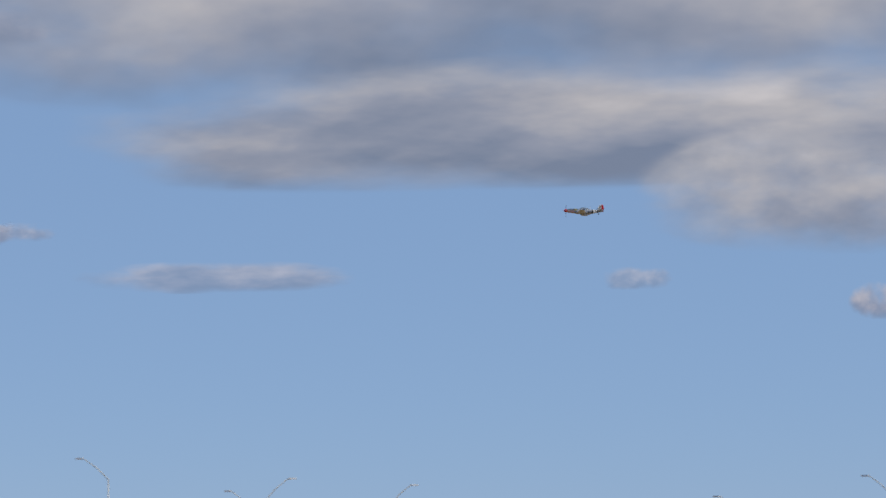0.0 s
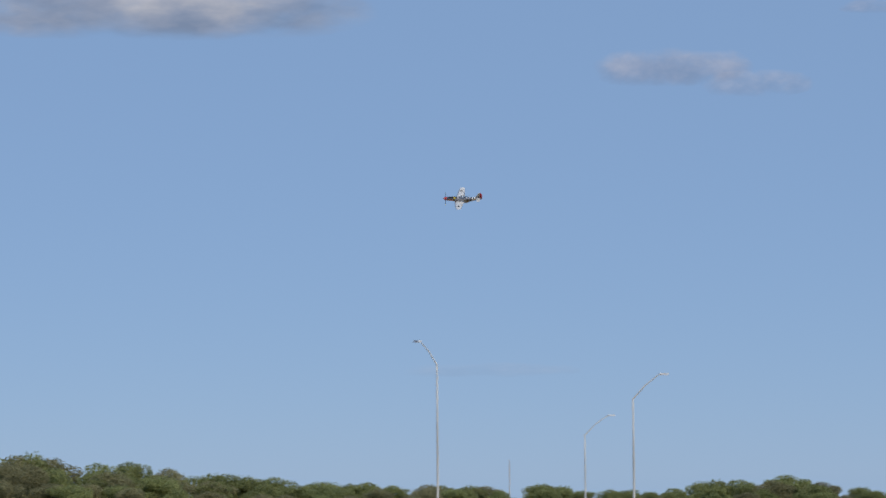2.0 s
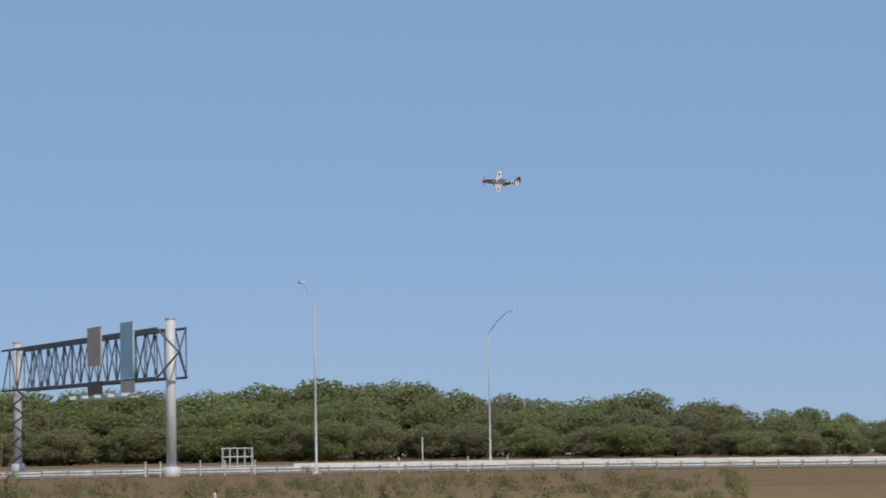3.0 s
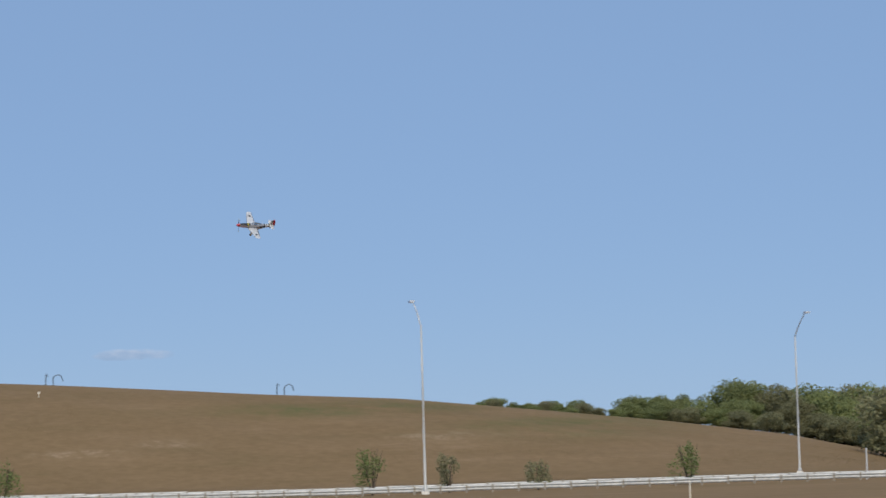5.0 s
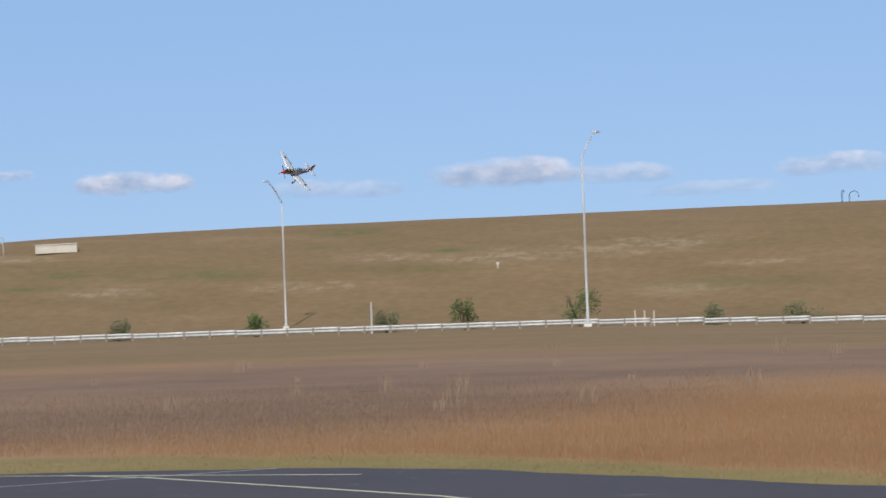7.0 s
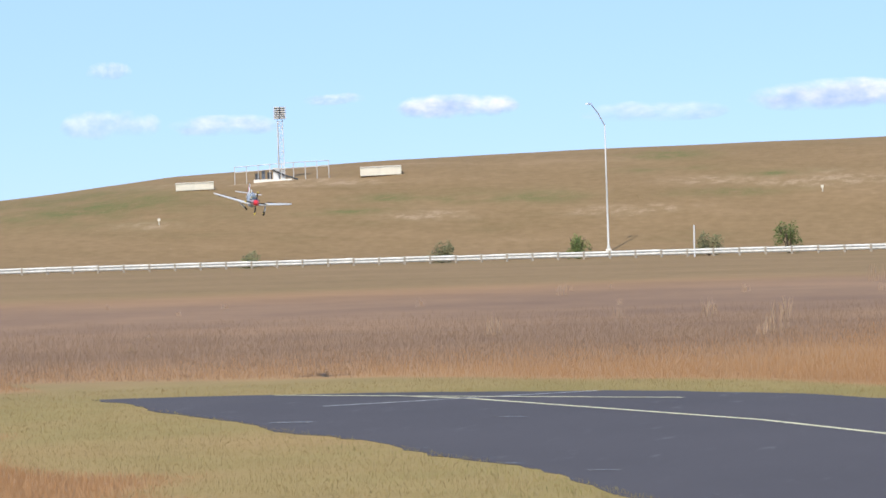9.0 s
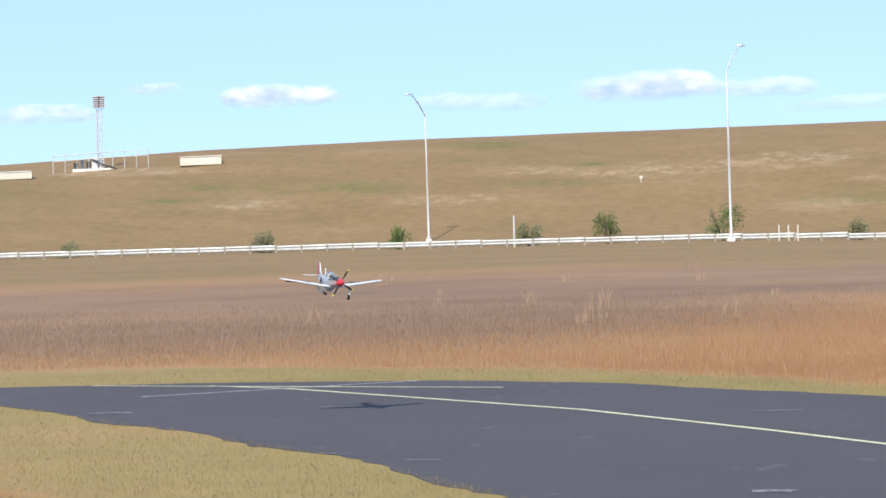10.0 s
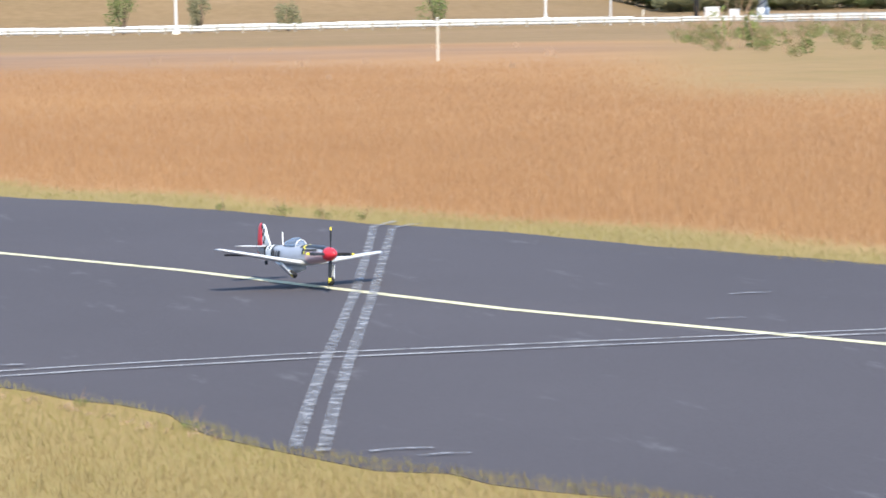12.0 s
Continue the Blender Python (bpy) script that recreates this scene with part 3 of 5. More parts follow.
for a, e in ((33.2, 0.58), (44.9, 0.30), (56.0, 0.2)):
    x, y = polar(a, 420)
    slim_post("mast", a, 420, EYE + 420 * math.tan(radians(e)) - ground_z(x, y), 0.07, SIGNBACK, "thin grey mast beyond the trees", "mast", "far masts")

# hill markers: small white pairs of pegs
for a, e in ((-26.3, 0.30), (-12.9, 0.54), (-1.48, 0.70), (1.7, 1.2)):
    x, y, z = on_slope(a, e)
    bm = bmesh.new()
    tube(bm, [(0, 0, -0.2), (0, 0, 0.55)], 0.045, 6)
    box(bm, -0.14, -0.05, 0.42, 0.14, 0.05, 0.68)
    ob = tagged(part("survey_marker", bm, BOXPAINT), "small white marker peg on the grassy hill", "marker", "hill markers")
    ob.matrix_basis = pose(x, y, z, 0, 0, -a)


def vent_pipes(az):
    """A pair of bent vent pipes on the crest."""
    x, y = polar(az, R_CREST - 2)
    z = ground_z(x, y)
    th = tagged(new("vent_pipe"), "thin dark bent vent pipes on the hill crest", "vent pipe", "hill vents")
    th.matrix_basis = pose(x, y, z, 0, 0, -az)
    for k, (x0, h, out) in enumerate(((-0.9, 1.25, 0.0), (0.0, 1.1, 0.9))):
        bm = bmesh.new()
        pts = [(x0, 0, -0.3), (x0, 0, h * 0.8), (x0 + 0.1 * out, 0, h), (x0 + 0.5 * out + 0.15, 0, h + 0.25), (x0 + out * 0.9 + 0.2, 0, h), (x0 + out + 0.25, 0, h * (0.45 if out else 0.9))]
        tube(bm, pts, 0.055, 6)
        part("pipe", bm, DARK_METAL, th, smooth=True)


for a in (-5.78, 1.99, 6.62):
    vent_pipes(a)


# ---------------------------------------------------------------- tower and boxes on the hill
def flare_tower():
    az = -23.8
    x, y, z = on_slope(az, 1.15)
    r = math.hypot(x, y)
    top = EYE + r * math.tan(radians(2.62)) - z
    th = tagged(new("flare_tower"), "slim steel lattice tower with a dark louvred head on the hill", "tower")
    th.matrix_basis = pose(x, y, z, 0, 0, -az)
    w = 0.36
    hd = top - 1.5
    for sx in (-w, w):
        for sy in (-w, w):
            bm = bmesh.new()
            tube(bm, [(sx, sy, -0.3), (sx * 0.8, sy * 0.8, hd)], 0.05, 6)
            part("leg", bm, WHITE_METAL, th)
    k = 9
    for i in range(k):
        z0, z1 = 0.3 + (hd - 0.5) * i / k, 0.3 + (hd - 0.5) * (i + 1) / k
        for sy in (-w, w):
            bm = bmesh.new()
            s = 1 if i % 2 else -1
            tube(bm, [(-w * 0.9 * s, sy * 0.9, z0), (w * 0.9 * s, sy * 0.9, z1)], 0.028, 5)
            tube(bm, [(-w * 0.9, sy * 0.9, z1), (w * 0.9, sy * 0.9, z1)], 0.028, 5)
            part("brace", bm, WHITE_METAL, th)
    bm = bmesh.new()
    box(bm, -0.6, -0.5, hd + 0.1, 0.6, 0.5, top - 0.05)
    head = part("head", bm, DARK_METAL, th, "dark louvred head")
    for i in range(6):
        for sx in (-0.38, 0.38):
            bm = bmesh.new()
            zz = hd + 0.12 + i * 0.24
            box(bm, sx - 0.33, -0.58, zz, sx + 0.33, -0.5, zz + 0.13)
            part("louvre", bm, SIGNBACK, head)
    bm = bmesh.new()
    tube(bm, [(-0.25, -0.2, 0), (-0.25, -0.2, hd * 0.96)], 0.07, 6)
    part("pipe", bm, WHITE_METAL, th, "pale riser pipe")
    # machinery at the base
    sk = tagged(new("blower_skid"), "pipework and machinery on a skid at the tower's foot", "machinery")
    sk.matrix_basis = pose(x - 0.3, y - 1.2, ground_z(x - 0.3, y - 1.2), 0, 0, -az)
    bm = bmesh.new()
    box(bm, -2.4, -0.7, -0.3, 1.9, 0.7, 0.15)
    part("base_plate", bm, CONCRETE, sk, "pale concrete slab")
    for i, (bx, bw, bh, mt) in enumerate([(-2.0, 0.5, 0.7, DARK_METAL), (-1.3, 0.4, 1.0, TRUSS), (-0.6, 0.5, 0.8, DARK_METAL), (0.1, 0.6, 1.3, WHITE_METAL), (0.9, 0.5, 0.9, SIGNBACK)]):
        bm = bmesh.new()
        box(bm, bx - bw / 2, -0.4, 0.15, bx + bw / 2, 0.4, 0.15 + bh)
        bmesh.ops.bevel(bm, geom=bm.edges[:], offset=0.06, segments=1)
        part("unit", bm, mt, sk)
    bm = bmesh.new()
    tube(bm, [(-0.4, -0.5, 1.3), (1.0, -0.6, 0.6), (2.6, -0.7, 0.05)], 0.09, 6)
    part("pipe", bm, DARK_METAL, sk, "dark sloping pipe")
    # fence round it
    fe = tagged(new("pipe_fence"), "thin pipe fence round the tower", "fence")
    fe.matrix_basis = th.matrix_basis.copy()
    for i in range(9):
        fx = -5.3 + i * 1.33
        p = th.matrix_basis @ Vector((fx, -1.6, 0))
        gz = ground_z(p.x, p.y) - z
        bm = bmesh.new()
        tube(bm, [(fx, -1.6, gz - 0.3), (fx, -1.6, gz + 2.0)], 0.05, 5)
        part("post", bm, SIGNBACK, fe)
    for zz in (1.35, 1.95):
        bm = bmesh.new()
        pts = []
        for i in range(9):
            fx = -5.3 + i * 1.33
            p = th.matrix_basis @ Vector((fx, -1.6, 0))
            pts.append((fx, -1.6, ground_z(p.x, p.y) - z + zz))
        tube(bm, pts, 0.045, 5)
        part("top_rail", bm, SIGNBACK, fe)


flare_tower()


def site_box(az, el, w, h):
    x, y, z = on_slope(az, el - 0.08)
    th = tagged(new("site_container"), "long low cream container on the hill", "container", "hill containers")
    th.matrix_basis = pose(x, y, z - 0.05, 0, -1.0, -az)
    bm = bmesh.new()
    box(bm, -w / 2, -1.1, 0, w / 2, 1.1, h)
    part("body", bm, BOXPAINT, th)
    for i in range(12):
        bm = bmesh.new()
        xx = -w / 2 + (i + 0.5) * w / 12
        box(bm, xx - 0.06, -1.14, 0.05, xx + 0.06, -1.1, h - 0.05)
        part("rib", bm, BOXPAINT, th)
    bm = bmesh.new()
    box(bm, -w / 2 - 0.04, -1.18, h, w / 2 + 0.04, 1.18, h + 0.07)
    part("lid", bm, CONCRETE, th)


site_box(-25.56, 1.07, 4.2, 0.8)
site_box(-21.79, 1.25, 4.6, 0.95)


# ---------------------------------------------------------------- sign gantry over the road
def gantry():
    th = tagged(new("sign_gantry"), "steel truss sign gantry across the road on two columns", "sign gantry")
    a0, a1 = Vector((*polar(24.43, 207.5), 0)), Vector((*polar(21.37, 257), 0))
    a0.z, a1.z = ground_z(a0.x, a0.y), ground_z(a1.x, a1.y)
    zt = a0.z + 11.5
    ax = (a1 - a0)
    ax.z = 0
    L = ax.length
    yaw = math.degrees(math.atan2(ax.y, ax.x))
    base = pose(a0.x, a0.y, 0, 0, 0, yaw)     # x runs from the near column to the far one
    th.matrix_basis = base
    for i, x in enumerate((0, L)):
        bm = bmesh.new()
        tube(bm, [(x, 0, (a0.z, a1.z)[i] - 0.4), (x, 0, zt)], 0.36, 14)
        tube(bm, [(x, 0, (a0.z, a1.z)[i] - 0.4), (x, 0, (a0.z, a1.z)[i] + 0.7)], 0.6, 14)
        col = part("column", bm, WHITE_METAL if i == 0 else SIGNBACK, th, "", True)
        bm = bmesh.new()
        tube(bm, [(x, 0, zt - 0.02), (x, 0, zt + 0.06)], 0.4, 14)
        part("cap", bm, SIGNBACK, col)
        if i == 1:
            for k in range(8):
                bm = bmesh.new()
                zz = (a0.z, a1.z)[i] + 0.8 + k * 0.85
                s = 1 if k % 2 else -1
                tube(bm, [(x - 0.1, -0.55 * s, zz), (x - 0.42, 0, zz + 0.45), (x - 0.1, 0.55 * s, zz + 0.85)], 0.07, 5)
                part("lattice_bar", bm, DARK_METAL, col)
    z1, z0, w = zt - 0.7, zt - 4.3, 1.1
    for yy in (-w, w):
        for zz in (z0, z1):
            bm = bmesh.new()
            tube(bm, [(-0.35, yy, zz), (L + 1.2, yy, zz)], 0.10, 8)
            part("chord", bm, TRUSS, th)
    n = 18
    for i in range(n):
        x0, x1 = -0.3 + (L + 1.3) * i / n, -0.3 + (L + 1.3) * (i + 1) / n
        for yy in (-w, w):
            bm = bmesh.new()
            tube(bm, [(x0, yy, z0), (x0, yy, z1)], 0.05, 5)
            tube(bm, [(x0, yy, z1 if i % 2 else z0), (x1, yy, z0 if i % 2 else z1)], 0.06, 5)
            part("web_bar", bm, TRUSS, th)
        for zz in (z0, z1):
            bm = bmesh.new()
            tube(bm, [(x0, -w, zz), (x1, w, zz)], 0.045, 5)
            part("cross_bar", bm, TRUSS, th)
    for x, ln, lo, hi, mt, lab in ((6.8, 3.7, 0.1, 0.75, SIGNTEAL, "blue-grey sign panel over the road"), (6.8, 3.7, -0.95, -0.05, SIGNBROWN, "small brown sign panel under the truss"),
                                   (16.8, 4.3, 1.3, 0.75, SIGNBROWN, "brown sign panel over the road"), (16.8, 4.3, -1.0, 0.1, SIGNDARK, "dark brown sign panel under the truss")):
        zb, zu = z0 + lo, (z1 + hi) if lo > 0 else z0 + hi
        bm = bmesh.new()
        box(bm, x - ln / 2, w + 0.30, zb, x + ln / 2, w + 0.42, zu)
        bmesh.ops.bevel(bm, geom=bm.edges[:], offset=0.03, segments=1)
        sg = part("sign_panel", bm, mt, th, lab)
        for k in range(4):
            bm = bmesh.new()
            xx = x - ln / 2 + (k + 0.5) * ln / 4
            box(bm, xx - 0.06, w + 0.18, zb + 0.05, xx + 0.06, w + 0.30, zu - 0.05)
            part("stiffener", bm, SIGNBACK, sg)
    for yy in (-w, w):          # the truss runs out to a point past the near column
        for zz in (z0, z1):
            bm = bmesh.new()
            tube(bm, [(-0.3, yy, zz), (-2.2, 0, (z0 + z1) / 2)], 0.07, 6)
            part("nose_bar", bm, TRUSS, th)
    bm = bmesh.new()
    box(bm, 3, w + 0.45, z0 - 1.35, 21, w + 1.15, z0 - 1.25)
    part("catwalk", bm, SIGNBACK, th, "pale metal catwalk under the signs")
    for k in range(5):
        bm = bmesh.new()
        box(bm, 4 + k * 4, w + 1.1, z0 - 1.25, 4.6 + k * 4, w + 1.6, z0 - 1.0)
        part("sign_light", bm, LAMPHEAD, th)


gantry()

x, y = polar(20.03, 232)
cp = tagged(new("camera_mast"), "tall dark steel mast with a small box near its top", "mast")
cp.matrix_basis = pose(x, y, ground_z(x, y), 0, 0, -20)
bm = bmesh.new()
tube(bm, [(0, 0, -0.3), (0, 0, 7), (0, 0, 15.2)], [0.24, 0.2, 0.15], 10)
part("pole", bm, DARK_METAL, cp, smooth=True)
bm = bmesh.new()
tube(bm, [(0, 0, 14.9), (0.35, 0, 14.9), (0.35, 0, 14.3)], 0.05, 6)
part("bracket", bm, DARK_METAL, cp)
bm = bmesh.new()
tube(bm, [(0.35, 0, 14.4), (0.35, 0, 14.15), (0.35, 0, 13.9)], [0.13, 0.17, 0.1], 10)
part("housing", bm, LAMPHEAD, cp, "pale round housing")

for az, r, w, h in ((20.35, 226, 1.2, 1.1), (20.8, 226, 0.8, 0.9)):
    x, y = polar(az, r)
    th = tagged(new("roadside_cabinet"), "grey metal equipment cabinet beside the road", "cabinet", "roadside cabinets")
    th.matrix_basis = pose(x, y, ground_z(x, y), 0, 0, -az)
    bm = bmesh.new()
    box(bm, -w / 2, -0.35, -0.1, w / 2, 0.35, h)
    bmesh.ops.bevel(bm, geom=bm.edges[:], offset=0.03, segments=1)
    part("body", bm, SIGNBACK, th)
    bm = bmesh.new()
    box(bm, -w / 2 + 0.08, -0.38, 0.1, w / 2 - 0.08, -0.35, h - 0.1)
    part("door", bm, WHITE_METAL, th)

x, y = polar(25.75, 232)
th = tagged(new("hurdle"), "white pipe hurdle with a back panel beyond the road", "hurdle")
th.matrix_basis = pose(x, y, ground_z(x, y), 0, 0, -25.7)
for k in range(5):
    bm = bmesh.new()
    tube(bm, [(-1.2 + k * 0.6, 0, -0.2), (-1.2 + k * 0.6, 0, 1.9)], 0.05, 6)
    part("upright", bm, WHITE_METAL, th)
for zz in (0.4, 1.15, 1.85):
    bm = bmesh.new()
    tube(bm, [(-1.3, 0, zz), (1.3, 0, zz)], 0.045, 6)
    part("cross_bar", bm, WHITE_METAL, th)


# ---------------------------------------------------------------- trees and bushes
def leaf_cloud(lobes, count, size, rnd, flat=0.8):
    """Small bent leaf sprays scattered through and over the lobes."""
    vs, fs = [], []
    tot = sum(l[3] ** 2 for l in lobes)
    for cx, cy, cz, rad, sq in lobes:
        for _ in range(int(count * rad * rad / tot)):
            d = Vector((rnd.gauss(0, 1), rnd.gauss(0, 1), rnd.gauss(0, 1))).normalized()
            k = rad * (0.55 + 0.5 * rnd.random() ** 0.6) * (1 + 0.18 * math.sin(d.x * 5 + cx) * math.sin(d.y * 6 + cz))
            c = Vector((cx + d.x * k, cy + d.y * k, cz + d.z * k * sq))
            u = Vector((rnd.gauss(0, 1), rnd.gauss(0, 1), rnd.gauss(0, 0.6))).normalized()
            v = u.cross(d + Vector((rnd.gauss(0, .5), rnd.gauss(0, .5), rnd.gauss(0, .5)))).normalized()
            s = size * rnd.uniform(0.6, 1.4)
            b = len(vs)
            vs += [c - u * s, c + v * s * flat * 0.6, c + u * s, c - v * s * flat * 0.6 + d * s * 0.3]
            fs += [(b, b + 1, b + 2), (b, b + 2, b + 3)]
    return vs, fs


def make_tree(seed, h, spread, leaf, label, group, count=11000, size=0.19):
    rnd = random.Random(seed)
    th = tagged(new("tree"), label, "tree", group)
    bm = bmesh.new()
    lean = rnd.uniform(-0.3, 0.3)
    tube(bm, [(0, 0, -0.4), (lean * 0.4, 0.1, h * 0.25), (lean, 0.1, h * 0.55), (lean * 1.3, 0, h * 0.8)], [h * 0.03, h * 0.024, h * 0.015, h * 0.006], 7)
    trunk = part("trunk", bm, BARK, th, smooth=True)
    lobes = []
    for i in range(20):
        a = i / 20 * math.tau * 2 + rnd.uniform(-0.4, 0.4)
        q = rnd.uniform(0.25, 1.0) * spread * 0.66
        zc = h * rnd.uniform(0.24, 0.82) * (1 - 0.16 * q / spread)
        lobes.append((math.cos(a) * q + lean, math.sin(a) * q, zc, spread * rnd.uniform(0.22, 0.42), 0.72))
        if i % 3 == 0:
            bm = bmesh.new()
            tube(bm, [(lean * 0.6, 0.1, h * 0.32), (math.cos(a) * q * 0.5 + lean, math.sin(a) * q * 0.5, zc * 0.75), (math.cos(a) * q + lean, math.sin(a) * q, zc)], [h * 0.012, h * 0.008, h * 0.003], 5)
            part("limb", bm, BARK, trunk)
    lobes.append((lean, 0, h * 0.82, spread * 0.4, 0.7))
    lobes.append((0, 0, h * 0.3, spread * 0.72, 0.55))
    vs, fs = leaf_cloud(lobes, count, size, rnd)
    me = mesh_of("crown", vs, fs, leaf)
    ob = new("crown", me)
    ob.parent = th
    return th


AZ_T = [10.7, 12.85, 14.3, 15, 17, 18.3, 20.6, 25, 27, 28.6, 32, 33.7, 35.3, 37, 39, 42.6, 45.6, 47.7, 50.2, 52, 55, 62]
EL_T = [0.70, 0.82, 0.80, 0.92, 0.90, 0.94, 0.72, 0.76, 0.85, 0.90, 0.45, 0.56, 0.34, 0.20, -0.08, -0.28, -0.32, -0.45, -0.1, -0.4, -0.35, -0.5]


def tree_line():
    rnd = random.Random(11)
    kinds = [make_tree(k, 7.0, 4.3 + 0.5 * (k % 3), LEAF if k % 4 else LEAF_DRY, ("dense green broadleaf tree in the roadside wood", "dry brownish tree in the roadside wood")[k % 4 == 0], "roadside wood") for k in range(1, 7)]
    used = set()
    az = 10.6
    while az < 62:
        for row, (dr, low) in enumerate(((0, 0.5), (10, 0.78), (24, 1.0))):
            a = az + rnd.uniform(-0.35, 0.35)
            r = (385 if a < 19 else 300 if a < 46 else 330) + dr + rnd.uniform(-4, 4)
            x, y = polar(a, r)
            g = ground_z(x, y)
            top = EYE + r * math.tan(radians(float(np.interp(a, AZ_T, EL_T)))) + 0.6
            h = max(2.0, (top - g)) * low * rnd.uniform(0.93, 1.05)
            k = rnd.choice((3, 3, 3, 0, 1)) if row == 0 else rnd.choice((3, 3, 0, 4)) if 30 < a < 37 else rnd.randrange(6)
            wide = 1.0 if h > 4 else 1.5
            m = pose(x, y, g, 0, 0, rnd.uniform(0, 360))
            if k in used or not 5.5 < h < 8:
                copy_thing(kinds[k], m @ Matrix.Diagonal((h / 7 * wide, h / 7 * wide, h / 7, 1)))
            else:
                used.add(k)
                kinds[k].matrix_basis = m
        az += 0.55
    for k in set(range(6)) - used:
        x, y = polar(24 + k, 335)
        kinds[k].matrix_basis = pose(x, y, ground_z(x, y))


tree_line()


def bush(az, r, h, w, seed, leaf=BUSH, label="rounded dark green bush behind the guardrail", tall=1.0):
    rnd = random.Random(seed)
    x, y = polar(az, r)
    th = tagged(new("bush"), label, "bush", "roadside bushes")
    th.matrix_basis = pose(x, y, ground_z(x, y), 0, 0, rnd.uniform(0, 360))
    for i in range(7):
        bm = bmesh.new()
        a = rnd.uniform(0, math.tau)
        tube(bm, [(0, 0, -0.1), (math.cos(a) * w * 0.15, math.sin(a) * w * 0.15, h * 0.4), (math.cos(a) * w * 0.3, math.sin(a) * w * 0.3, h * 0.85)], [0.04, 0.03, 0.01], 5)
        part("stem", bm, BARK, th)
    lobes = [(rnd.uniform(-1, 1) * w * 0.32, rnd.uniform(-1, 1) * w * 0.3, h * rnd.uniform(0.2, 0.80), w * rnd.uniform(0.10, 0.20), 1.5) for _ in range(14)]
    vs, fs = leaf_cloud(lobes, 1200, 0.085, rnd)
    ob = new("foliage", mesh_of("foliage", vs, fs, leaf))
    ob.parent = th


DRYB = "low dull brown brush behind the guardrail"
for i, (az, h, w, dry) in enumerate([(-20.6, 1.1, 2.2, 1), (-17.85, 1.5, 1.9, 0), (-15.2, 1.3, 2.4, 1), (-13.6, 1.9, 2.3, 0), (-11.28, 2.2, 3.2, 0), (-8.55, 1.2, 2.2, 1), (-6.8, 1.2, 2.8, 1), (-3.3, 1.1, 2.4, 1), (-0.76, 2.6, 2.8, 0), (0.96, 2.4, 3.3, 0), (8.35, 3.2, 2.6, 0), (9.9, 2.4, 2.0, 1), (11.7, 1.8, 2.2, 1), (14.75, 2.8, 2.8, 0), (-24.5, 0.9, 2.0, 1)]):
    bush(az, float(np.interp(az, AZ_RAIL, R_RAIL)) + 2.5, h * 1.25, w * 1.05, 40 + i, LEAF_DRY if dry else BUSH, DRYB if dry else "upright dark green bush behind the guardrail")


